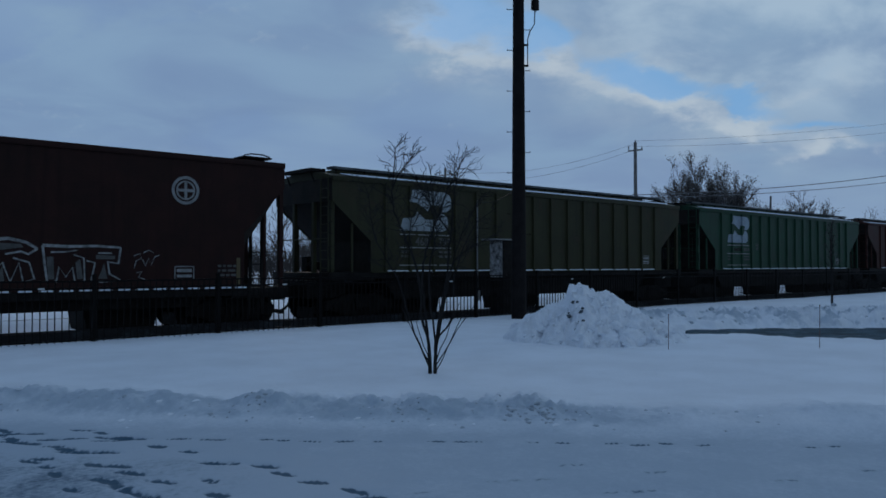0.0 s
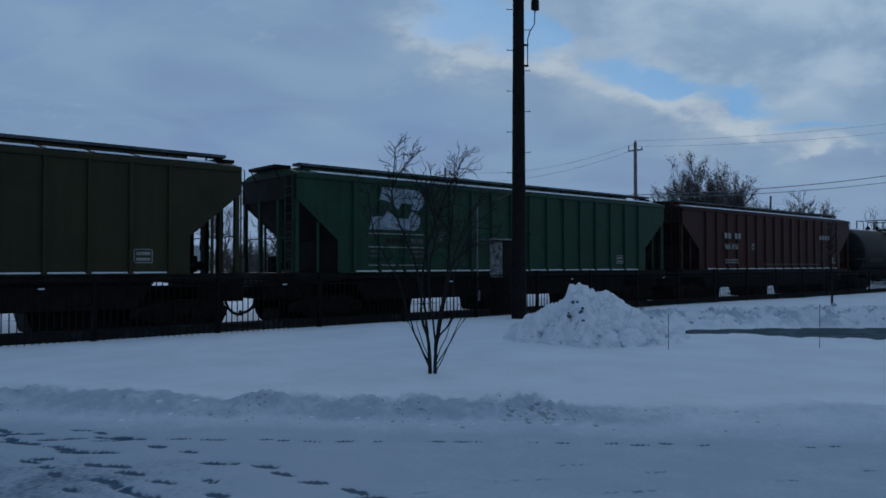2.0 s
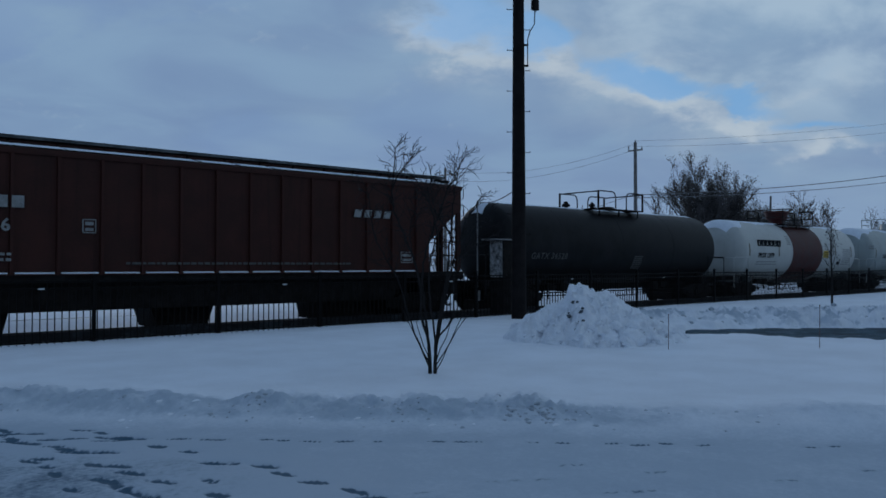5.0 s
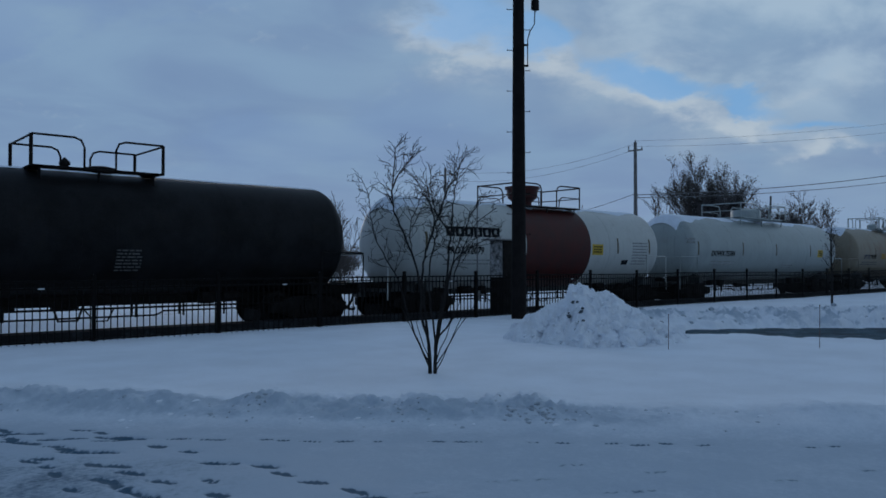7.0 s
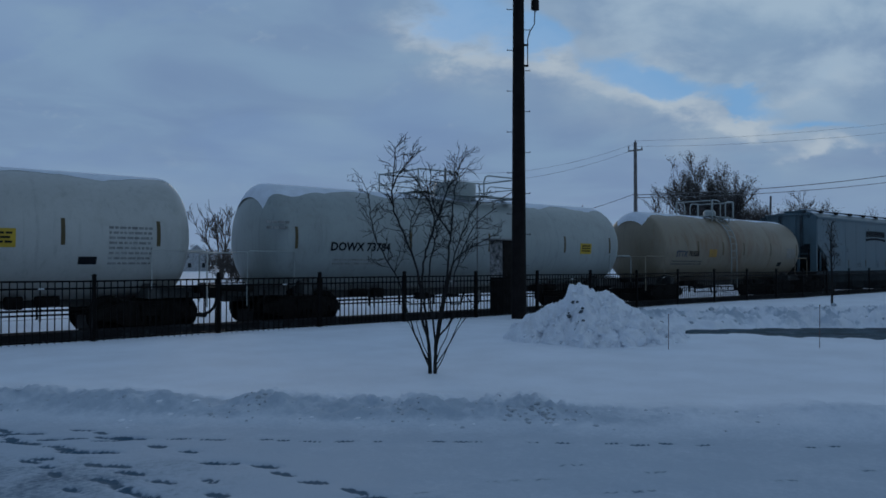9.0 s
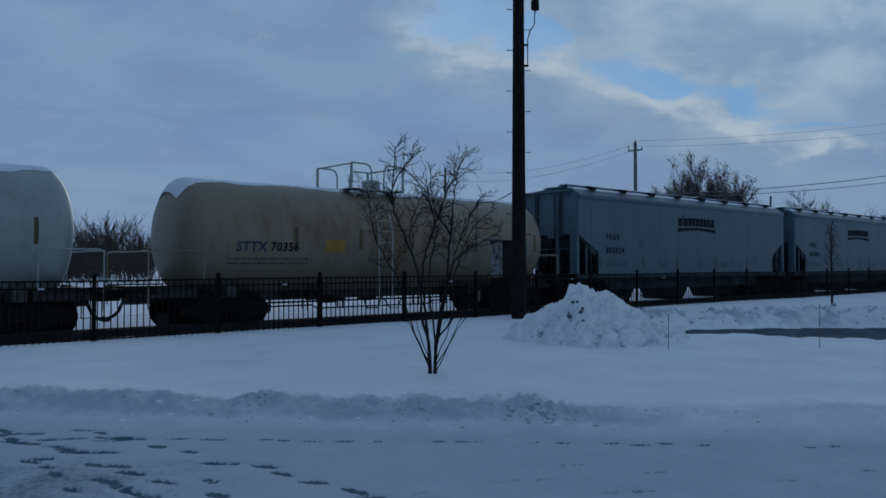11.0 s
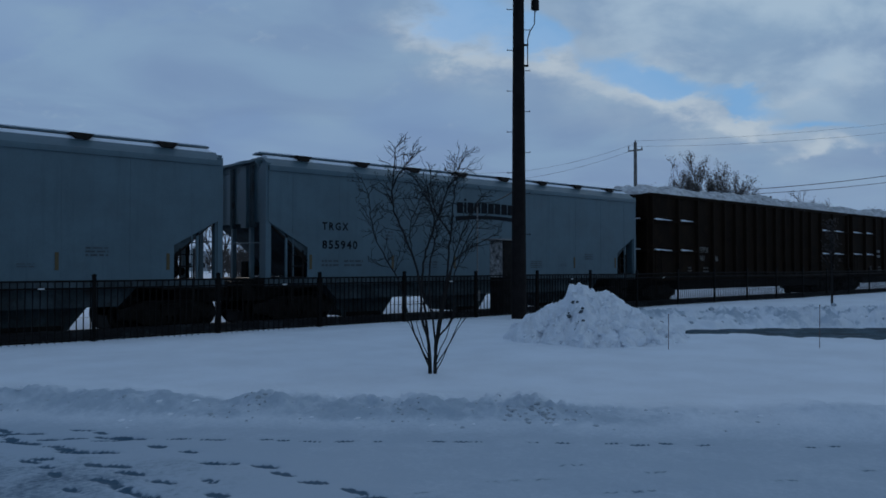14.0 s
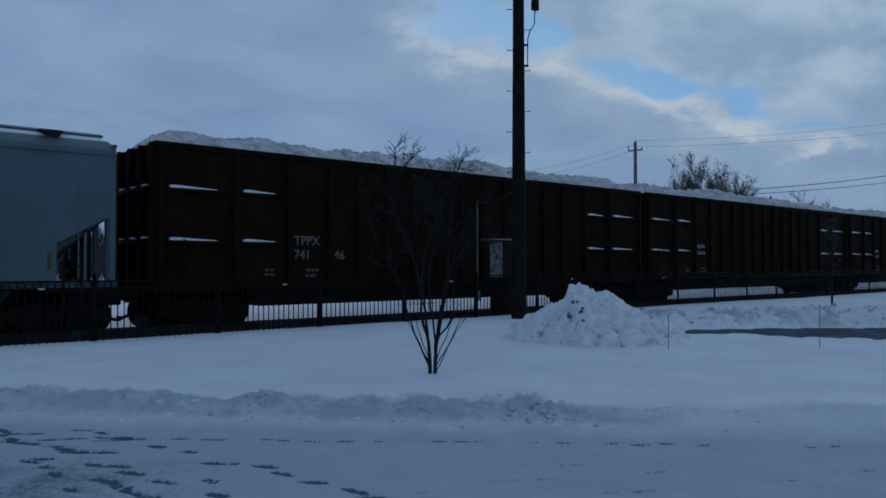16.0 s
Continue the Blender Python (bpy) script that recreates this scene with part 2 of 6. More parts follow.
M["oxide"] = material("oxide_red_paint", (0.045, 0.0145, 0.011), 0.6, dark=0.7, light=1.2, blot=1.2, streak=0.5, tint=(0.032, 0.015, 0.01), tint_amount=0.5, bump=0.004, spec=0.18)
M["blue"] = material("pale_blue_paint", (0.083, 0.138, 0.168), 0.45, dark=0.85, light=1.08, blot=0.9, streak=0.22, tint=(0.075, 0.1, 0.115), tint_amount=0.25, bump=0.003, spec=0.35)
M["black_tank"] = material("black_tank_paint", (0.0115, 0.0117, 0.0128), 0.5, dark=0.55, light=1.5, blot=1.2, streak=0.4, tint=(0.019, 0.016, 0.013), tint_amount=0.45, bump=0.003, spec=0.10)
M["white_tank"] = material("white_tank_paint", (0.45, 0.465, 0.445), 0.4, dark=0.9, light=1.05, blot=0.8, streak=0.25, tint=(0.3, 0.3, 0.27), tint_amount=0.3, bump=0.002)
M["grey_tank"] = material("grey_white_tank_paint", (0.31, 0.35, 0.345), 0.4, dark=0.88, light=1.06, blot=0.8, streak=0.3, tint=(0.22, 0.23, 0.21), tint_amount=0.35, bump=0.002)
def stained(m, tint):
    """Adds a rusty spill: thick round the middle of the tank and along its flank, running downward."""
    nt = m.node_tree
    bsdf = nt.nodes["Principled BSDF"]
    base = bsdf.inputs["Base Color"].links[0].from_socket
    co = nt.nodes.new("ShaderNodeTexCoord").outputs["Object"]
    sp_ = nt.nodes.new("ShaderNodeSeparateXYZ")
    nt.links.new(co, sp_.inputs[0])
    mp = nt.nodes.new("ShaderNodeMapping")
    mp.inputs["Scale"].default_value = (1.6, 1.6, 0.5)
    nt.links.new(co, mp.inputs[0])
    n = noise_node(nt, mp.outputs[0], 1.1, 6, 0.62, 0.5)
    along = math_node(nt, "SUBTRACT", 1.0, math_node(nt, "MULTIPLY", math_node(nt, "ABSOLUTE", math_node(nt, "SUBTRACT", sp_.outputs[0], 0.2)), 0.16))
    flank = math_node(nt, "SUBTRACT", 1.0, math_node(nt, "MULTIPLY", math_node(nt, "ABSOLUTE", math_node(nt, "SUBTRACT", sp_.outputs[2], 2.6)), 0.55))
    k = math_node(nt, "ADD", math_node(nt, "MULTIPLY", math_node(nt, "ADD", along, flank), 0.25), n)
    c = mix_node(nt, math_node(nt, "MULTIPLY", smooth(nt, k, 0.72, 1.12), 0.85), base, tint)
    nt.links.new(c, bsdf.inputs["Base Color"])
    return m


M["tan_tank"] = stained(material("stained_cream_tank_paint", (0.225, 0.192, 0.138), 0.45, dark=0.85, light=1.08, blot=0.6, streak=0.35, tint=(0.20, 0.17, 0.12), tint_amount=0.5, bump=0.002), (0.150, 0.074, 0.028))
M["red_band"] = material("tank_red_paint", (0.058, 0.0078, 0.0058), 0.55, dark=0.6, light=1.15, streak=0.3, bump=0.002, spec=0.3)
M["gondola"] = material("dark_brown_gondola_paint", (0.0145, 0.0092, 0.0060), 0.75, dark=0.55, light=1.35, blot=1.0, streak=0.5, tint=(0.026, 0.015, 0.009), tint_amount=0.6, bump=0.006, spec=0.05)
M["white_paint"] = material("white_stencil_paint", (0.55, 0.57, 0.58), 0.6, dark=0.75, light=1.1, grain=40, blot=5)
M["old_emblem"] = material("weathered_emblem_paint", (0.27, 0.31, 0.33), 0.65, dark=0.75, light=1.15, grain=25, blot=4, streak=0.3)
M["patchy_emblem"] = material("blotched_emblem_paint", (0.24, 0.30, 0.355), 0.65, dark=0.7, light=1.2, grain=20, blot=4, streak=0.25, tint=(0.07, 0.13, 0.21), tint_amount=0.45)
M["grey_sill"] = material("grimy_grey_underframe", (0.065, 0.07, 0.07), 0.75, dark=0.4, light=1.4, grain=25, blot=3, streak=0.4)
M["faded_white"] = material("faded_stencil_paint", (0.24, 0.25, 0.25), 0.6, dark=0.6, light=1.2, grain=40, blot=5)
M["scrawl_paint"] = material("sprayed_white_paint", (0.30, 0.31, 0.31), 0.6, dark=0.25, light=1.15, grain=12, blot=3)
M["gondola_mark"] = material("flaking_stencil_paint", (0.15, 0.145, 0.135), 0.7, dark=0.3, light=1.3, grain=30, blot=6)
M["dim_white"] = material("worn_stencil_paint", (0.075, 0.075, 0.072), 0.7, dark=0.5, light=1.3, grain=40, blot=5)
M["blue_smear"] = material("smeared_blue_paint", (0.022, 0.034, 0.065), 0.6, dark=0.5, light=2.0, grain=15, blot=6)
M["faint_black"] = material("worn_black_stencil", (0.05, 0.075, 0.095), 0.6)
M["black_paint"] = material("black_stencil_paint", (0.010, 0.012, 0.016), 0.7, spec=0.12)
M["yellow"] = material("reflective_yellow", (0.50, 0.34, 0.02), 0.5, dark=0.8, light=1.1)
M["ochre"] = material("faded_yellow_reflector", (0.085, 0.062, 0.022), 0.6, dark=0.8, light=1.1)
M["ochre_panel"] = material("faded_orange_panel", (0.34, 0.19, 0.03), 0.6, dark=0.7, light=1.15)
M["orange"] = material("orange_stake_paint", (0.13, 0.045, 0.035), 0.6)
M["grey_box"] = material("galvanised_steel", (0.20, 0.20, 0.20), 0.55, 0.4, blot=6)
M["siding"] = material("pale_siding", (0.42, 0.44, 0.46), 0.8)
M["siding_tan"] = material("tan_siding", (0.22, 0.20, 0.17), 0.8)
M["dark_glass"] = material("dark_window_glass", (0.02, 0.025, 0.03), 0.15)
M["trim"] = material("white_trim", (0.6, 0.6, 0.6), 0.6)


# ---- mesh helpers ----
class Build:
    def __init__(self):
        self.v, self.f = [], []

    def add(self, verts, faces):
        n = len(self.v)
        self.v += [tuple(p) for p in verts]
        self.f += [tuple(i + n for i in fc) for fc in faces]
        return self

    def box(self, x0, x1, y0, y1, z0, z1):
        vs = [(x, y, z) for z in (z0, z1) for y in (y0, y1) for x in (x0, x1)]
        return self.add(vs, [(0, 2, 3, 1), (4, 5, 7, 6), (0, 1, 5, 4), (2, 6, 7, 3), (0, 4, 6, 2), (1, 3, 7, 5)])

    def prism(self, poly, lo, hi, axis="y"):
        """A polygon carried along an axis; poly in the two other axes, in order x, y, z."""
        n = len(poly)
        put = {"y": lambda a, b, c: (a, c, b), "x": lambda a, b, c: (c, a, b), "z": lambda a, b, c: (a, b, c)}[axis]
        vs = [put(a, b, lo) for a, b in poly] + [put(a, b, hi) for a, b in poly]
        fs = [tuple(range(n)), tuple(range(2 * n - 1, n - 1, -1))]
        fs += [(i, i + n, (i + 1) % n + n, (i + 1) % n) for i in range(n)]
        return self.add(vs, fs)

    def tube(self, pts, r, seg=8, r1=None):
        """A round bar along a line of points, tapering from r to r1."""
        pts = [Vector(p) for p in pts]
        r1 = r if r1 is None else r1
        rings, n = [], len(pts)
        up = None
        for i, p in enumerate(pts):
            d = (pts[min(i + 1, n - 1)] - pts[max(i - 1, 0)]).normalized()
            if up is None or abs(up.dot(d)) > 0.95:
                up = Vector((0, 0, 1)) if abs(d.z) < 0.9 else Vector((1, 0, 0))
            a = d.cross(up).normalized()
            b = a.cross(d).normalized()
            up = b
            rr = r + (r1 - r) * (i / max(1, n - 1))
            rings.append([p + (a * math.cos(2 * math.pi * k / seg) + b * math.sin(2 * math.pi * k / seg)) * rr for k in range(seg)])
        fs = [(i * seg + k, i * seg + (k + 1) % seg, (i + 1) * seg + (k + 1) % seg, (i + 1) * seg + k) for i in range(n - 1) for k in range(seg)]
        fs += [tuple(range(seg - 1, -1, -1)), tuple(range((n - 1) * seg, n * seg))]
        return self.add([q for ring in rings for q in ring], fs)

    def lathe(self, profile, seg=32, axis="x", centre=(0, 0, 0)):
        """A profile of (along, radius) turned round an axis."""
        vs, n = [], len(profile)
        for a, r in profile:
            for k in range(seg):
                c, s = math.cos(2 * math.pi * k / seg) * r, math.sin(2 * math.pi * k / seg) * r
                p = {"x": (a, c, s), "y": (c, a, s), "z": (c, s, a)}[axis]
                vs.append((p[0] + centre[0], p[1] + centre[1], p[2] + centre[2]))
        fs = [(i * seg + k, i * seg + (k + 1) % seg, (i + 1) * seg + (k + 1) % seg, (i + 1) * seg + k) for i in range(n - 1) for k in range(seg)]
        fs += [tuple(range(seg - 1, -1, -1)), tuple(range((n - 1) * seg, n * seg))]
        return self.add(vs, fs)

    def mesh(self, name, mat, bevel=0.0, angle=40):
        me = bpy.data.meshes.new(name)
        me.from_pydata(self.v, [], self.f)
        bm = bmesh.new()
        bm.from_mesh(me)
        bmesh.ops.recalc_face_normals(bm, faces=bm.faces)
        if bevel:
            ed = [e for e in bm.edges if len(e.link_faces) == 2 and e.calc_face_angle(0) > 0.6]
            bmesh.ops.bevel(bm, geom=ed, offset=bevel, segments=2, profile=0.5, affect="EDGES", clamp_overlap=True)
        for fc in bm.faces:
            fc.smooth = True
        for e in bm.edges:
            e.smooth = e.calc_face_angle(0) < radians(angle) if len(e.link_faces) == 2 else False
        bm.to_mesh(me)
        bm.free()
        me.materials.append(mat)
        return me


def part(name, b, mat, parent, label="", bevel=0.0, m=None):
    """One mesh as a part of a thing; b is a Build or a finished mesh."""
    me = b.mesh(name, mat, bevel) if isinstance(b, Build) else b
    ob = new(name, me)
    ob.parent = parent
    if m is not None:
        ob.matrix_basis = m
    return tagged(ob, label)


def thing(name, label, category, m=None, group="", kind=""):
    ob = new(name)
    ob.empty_display_size = 0.2
    if m is not None:
        ob.matrix_basis = m
    return tagged(ob, label, category, group, kind)


def solid(name, b, mat, label, category, m=None, group="", kind="", bevel=0.0):
    ob = new(name, b.mesh(name, mat, bevel) if isinstance(b, Build) else b)
    if m is not None:
        ob.matrix_basis = m
    return tagged(ob, label, category, group, kind)


def lettering(name, words, height, mat, parent, m, label="", squeeze=1.0, spacing=1.0):
    c = bpy.data.curves.new(name, "FONT")
    c.body, c.size, c.extrude, c.resolution_u, c.offset = words, height / 0.72, 0.002, 2, height * 0.035
    c.space_character = spacing
    tmp = bpy.data.objects.new(name, c)
    me = bpy.data.meshes.new_from_object(tmp)
    bpy.data.objects.remove(tmp)
    me.transform(Matrix.Diagonal((squeeze, 1, 1, 1)))
    me.materials.clear()
    me.materials.append(mat)
    return part(name, me, mat, parent, label, m=m)


def on_side(x, y, z):
    """A pose on a car's side that faces -Y: text runs along +X and stands up."""
    return pose(x, y, z, 90, 0, 0)


# ---- noise for the ground ----
class Lattice:
    def __init__(self, seed):
        self.g = np.random.RandomState(seed).rand(256, 256)

    def at(self, x, y):
        xi, yi = np.floor(x).astype(int), np.floor(y).astype(int)
        fx, fy = x - xi, y - yi
        fx, fy = fx * fx * (3 - 2 * fx), fy * fy * (3 - 2 * fy)
        g = lambda a, b: self.g[a % 256, b % 256]
        return (g(xi, yi) * (1 - fx) + g(xi + 1, yi) * fx) * (1 - fy) + (g(xi, yi + 1) * (1 - fx) + g(xi + 1, yi + 1) * fx) * fy

    def fbm(self, x, y, octaves=4, gain=0.5):
        t, a, s = 0.0, 1.0, 0.0
        for o in range(octaves):
            t = t + a * self.at(x * 2 ** o + 17 * o, y * 2 ** o + 31 * o)
            s += a
            a *= gain
        return t / s


LAT = Lattice(5)


def step(v, lo, hi):
    k = np.clip((v - lo) / (hi - lo), 0, 1)
    return k * k * (3 - 2 * k)


def bank_line(l):
    """The depth of the low bank's crest."""
    return 7.62 - 0.095 * l + (LAT.fbm(l * 0.35, 0 * l + 3.3, 2) - 0.5) * 0.35


def ground_height(X, Y):
    """Snowy lawn between the parked strip before the camera and the fence, with the plough's banks."""
    X, Y = np.asarray(X, float), np.asarray(Y, float)
    d = X * fwd.x + Y * fwd.y            # depth along the view
    l = X * side.x + Y * side.y          # to the right
    z = (LAT.fbm(X * 0.25, Y * 0.25, 3) - 0.5) * 0.10 + (LAT.fbm(X * 1.3, Y * 1.3, 3) - 0.5) * 0.025
    # the plough's low bank at the lot's edge: crumbled blocks in places, drifted smooth between them
    mid = bank_line(l)
    lot = 1 - step(d, mid - 0.75, mid - 0.45)
    z = z * (1 - 0.9 * lot)
    shape = np.where(d < mid, step(d, mid - 0.62, mid - 0.05), np.exp(-((d - mid) / 0.75) ** 2))
    amp = np.interp(l, (-4.6, -3.2, -2.55, -2.2, -1.85, -1.4, -0.8, -0.3, 0.15, 0.5, 0.9, 1.3, 1.7, 2.4, 2.9, 3.6, 4.6), (0.17, 0.15, 0.10, 0.05, 0.16, 0.10, 0.10, 0.15, 0.11, 0.11, 0.14, 0.07, 0.06, 0.09, 0.05, 0.17, 0.10))
    crumble = np.interp(l, (-4.6, -2.9, -2.3, -1.85, -1.3, -0.3, 0.2, 0.9, 1.35, 2.0, 6.0), (0.8, 0.6, 0.3, 1.1, 0.7, 1.0, 0.8, 1.5, 0.45, 0.3, 0.35))
    blocks = np.abs(LAT.fbm(X * 2.6, Y * 2.6, 3, 0.55) - 0.5) * 1.5 + np.abs(LAT.fbm(X * 6.5 + 9, Y * 6.5, 2, 0.6) - 0.5) * 1.0 + np.abs(LAT.fbm(X * 13 + 9, Y * 13, 2, 0.6) - 0.5) * 0.7
    z = z + shape * amp * (0.85 + 0.6 * (LAT.fbm(X * 1.4 + 4, Y * 1.4, 3) - 0.5)) + shape * crumble * (np.minimum(blocks, 0.75) - 0.32) * 0.165
    # the lot, trodden and scraped
    z = z - lot * 0.06 + lot * (LAT.fbm(X * 4, Y * 4, 4, 0.65) - 0.5) * 0.018
    # the driveway's open strip and the bank thrown up behind it
    strip = step(l, 4.7, 5.5)
    c = 17.0 + (LAT.fbm(l * 0.6, 0 * l + 1.7, 3) - 0.5) * 0.5
    w = 0.95 + 1.0 * step(l, 6.0, 8.0) + (LAT.fbm(l * 2.6, d * 1.6, 4) - 0.5) * 1.0
    open_ = strip * (1 - step(np.abs(d - c), w * 0.75, w * 1.15))
    z = z * (1 - open_) - open_ * 0.17
    bank = np.exp(-((d - c - 2.7) / 1.3) ** 2) * step(l, 3.4, 5.5)
    z = z + bank * (0.17 + 0.6 * (LAT.fbm(X * 4.2, Y * 4.2, 4, 0.72) - 0.40))
    # far side of the fence falls a little to the track bed
    z = z - 0.30 * step(Y, 15.35, 16.9) * (1 - step(Y, 22.2, 24.0) * 0.5)
    return z


def axis(parts):
    out = []
    for a, b, s in parts:
        out += list(np.arange(a, b, s))
    return np.array(out + [parts[-1][1]])


def far_steps(a, sign=1, end=2600):
    out, s, x = [], 0.25, a
    while abs(x) < end:
        x += sign * s
        out.append(x)
        s *= 1.16
    return np.array(out)


def grid_mesh(name, xs, ys, zs, mat):
    nx, ny = len(xs), len(ys)
    co = np.empty((ny, nx, 3))
    co[..., 0], co[..., 1], co[..., 2] = xs[None, :], ys[:, None], zs
    i = np.arange(nx * ny).reshape(ny, nx)
    q = np.stack([i[:-1, :-1], i[:-1, 1:], i[1:, 1:], i[1:, :-1]], -1).reshape(-1, 4)
    me = bpy.data.meshes.new(name)
    me.vertices.add(nx * ny)
    me.vertices.foreach_set("co", co.ravel())
    me.loops.add(q.size)
    me.loops.foreach_set("vertex_index", q.ravel())
    me.polygons.add(len(q))
    me.polygons.foreach_set("loop_start", np.arange(0, q.size, 4))
    me.polygons.foreach_set("use_smooth", np.ones(len(q), bool))
    me.update(calc_edges=True)
    me.materials.append(mat)
    return me


# ---- ground ----
xs = np.concatenate([far_steps(-3, -1)[::-1], axis([(-3, 8, 0.03), (8, 26, 0.06)]), far_steps(26)])
ys = np.concatenate([far_steps(-1, -1)[::-1], axis([(-1, 1, 0.1), (1, 8.6, 0.03), (8.6, 17, 0.06)]), far_steps(17)])
GX, GY = np.meshgrid(xs, ys)
gz = ground_height(GX, GY)
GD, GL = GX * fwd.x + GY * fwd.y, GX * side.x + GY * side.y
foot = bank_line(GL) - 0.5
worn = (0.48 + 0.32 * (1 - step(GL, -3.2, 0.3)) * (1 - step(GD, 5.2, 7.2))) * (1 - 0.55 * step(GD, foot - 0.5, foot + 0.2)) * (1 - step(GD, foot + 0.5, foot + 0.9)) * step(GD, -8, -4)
# the bank's near face is greyed as painted shade, with icy patches in it
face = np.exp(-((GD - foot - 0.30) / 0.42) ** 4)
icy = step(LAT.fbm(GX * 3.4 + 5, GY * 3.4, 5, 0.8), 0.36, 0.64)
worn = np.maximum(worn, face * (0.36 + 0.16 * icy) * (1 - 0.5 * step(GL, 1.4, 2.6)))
# shade painted on the lee of the right-hand mound
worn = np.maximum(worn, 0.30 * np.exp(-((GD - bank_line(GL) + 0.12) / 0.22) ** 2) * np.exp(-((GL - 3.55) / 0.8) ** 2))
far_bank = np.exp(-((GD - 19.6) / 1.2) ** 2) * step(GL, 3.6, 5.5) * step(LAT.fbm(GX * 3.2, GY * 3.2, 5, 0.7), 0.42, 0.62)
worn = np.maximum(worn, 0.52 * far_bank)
# footprints trodden into the lot
TORN = LAT.fbm(GX * 13 + 2, GY * 13, 3, 0.7)
TORN = np.clip(1.3 - 1.3 * np.abs(TORN - 0.5) - 0.4 * step(TORN, 0.62, 0.75), 0, 1)
rs = np.random.RandomState(3)


def footprint(l, d, turn, deep=0.05, long=0.115, wide=0.045):
    global gz, worn
    p = at(l, d)
    dx, dy = GX - p.x, GY - p.y
    a = radians(turn) + math.atan2(side.y, side.x)
    e1, e2 = dx * math.cos(a) + dy * math.sin(a), -dx * math.sin(a) + dy * math.cos(a)
    r = (e1 / long) ** 2 + (e2 / wide) ** 2
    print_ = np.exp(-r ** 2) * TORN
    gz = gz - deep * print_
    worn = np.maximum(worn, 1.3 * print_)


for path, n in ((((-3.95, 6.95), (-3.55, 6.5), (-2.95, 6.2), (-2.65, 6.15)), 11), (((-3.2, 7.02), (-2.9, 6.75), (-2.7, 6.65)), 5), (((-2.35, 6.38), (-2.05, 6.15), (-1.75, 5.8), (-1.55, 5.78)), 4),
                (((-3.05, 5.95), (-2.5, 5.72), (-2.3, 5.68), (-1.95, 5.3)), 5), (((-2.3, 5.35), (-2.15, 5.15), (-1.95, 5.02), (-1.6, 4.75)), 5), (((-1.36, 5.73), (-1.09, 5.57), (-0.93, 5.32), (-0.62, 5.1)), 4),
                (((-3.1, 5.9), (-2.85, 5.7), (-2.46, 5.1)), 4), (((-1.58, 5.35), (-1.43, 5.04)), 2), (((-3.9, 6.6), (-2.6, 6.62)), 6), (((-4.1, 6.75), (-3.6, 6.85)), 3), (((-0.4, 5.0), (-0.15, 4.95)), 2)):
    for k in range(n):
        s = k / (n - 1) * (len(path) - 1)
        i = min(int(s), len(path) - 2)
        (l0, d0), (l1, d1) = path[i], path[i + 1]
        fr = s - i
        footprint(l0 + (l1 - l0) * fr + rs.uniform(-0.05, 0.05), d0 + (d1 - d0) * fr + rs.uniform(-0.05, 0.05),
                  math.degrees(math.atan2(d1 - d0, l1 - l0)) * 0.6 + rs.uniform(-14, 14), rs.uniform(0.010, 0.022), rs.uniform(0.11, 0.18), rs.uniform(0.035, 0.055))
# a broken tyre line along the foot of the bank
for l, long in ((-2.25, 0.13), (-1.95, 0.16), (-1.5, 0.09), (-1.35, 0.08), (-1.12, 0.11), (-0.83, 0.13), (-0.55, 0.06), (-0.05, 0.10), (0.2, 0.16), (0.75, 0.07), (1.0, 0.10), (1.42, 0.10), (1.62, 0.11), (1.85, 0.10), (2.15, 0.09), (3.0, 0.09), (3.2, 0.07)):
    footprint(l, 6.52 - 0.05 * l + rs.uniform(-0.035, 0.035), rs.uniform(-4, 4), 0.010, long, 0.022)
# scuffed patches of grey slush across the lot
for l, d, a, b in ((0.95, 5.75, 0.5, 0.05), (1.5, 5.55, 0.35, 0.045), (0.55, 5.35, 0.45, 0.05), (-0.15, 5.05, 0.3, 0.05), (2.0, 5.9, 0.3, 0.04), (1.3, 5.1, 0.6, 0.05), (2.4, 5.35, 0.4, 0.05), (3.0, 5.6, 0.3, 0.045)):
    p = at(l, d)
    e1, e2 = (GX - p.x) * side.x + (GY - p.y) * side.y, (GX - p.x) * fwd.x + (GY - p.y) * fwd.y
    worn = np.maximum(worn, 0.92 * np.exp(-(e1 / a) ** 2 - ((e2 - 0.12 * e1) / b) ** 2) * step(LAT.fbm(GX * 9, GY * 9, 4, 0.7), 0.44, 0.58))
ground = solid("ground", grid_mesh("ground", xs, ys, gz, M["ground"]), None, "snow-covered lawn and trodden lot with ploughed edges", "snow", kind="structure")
ground.data.attributes.new("wear_shade", "FLOAT", "POINT").data.foreach_set("value", worn.ravel().astype(np.float32))

pv = Build()
q = [at(4.6, 15.4, -0.085), at(60, 14.0, -0.085), at(60, 19.6, -0.085), at(4.6, 18.4, -0.085)]
pv.add([p for p in q] + [p - Vector((0, 0, 0.1)) for p in q], [(0, 1, 2, 3), (7, 6, 5, 4), (0, 4, 5, 1), (1, 5, 6, 2), (2, 6, 7, 3), (3, 7, 4, 0)])
solid("road", pv, M["asphalt"], "wet asphalt driveway with snow along its edges", "road", kind="structure")

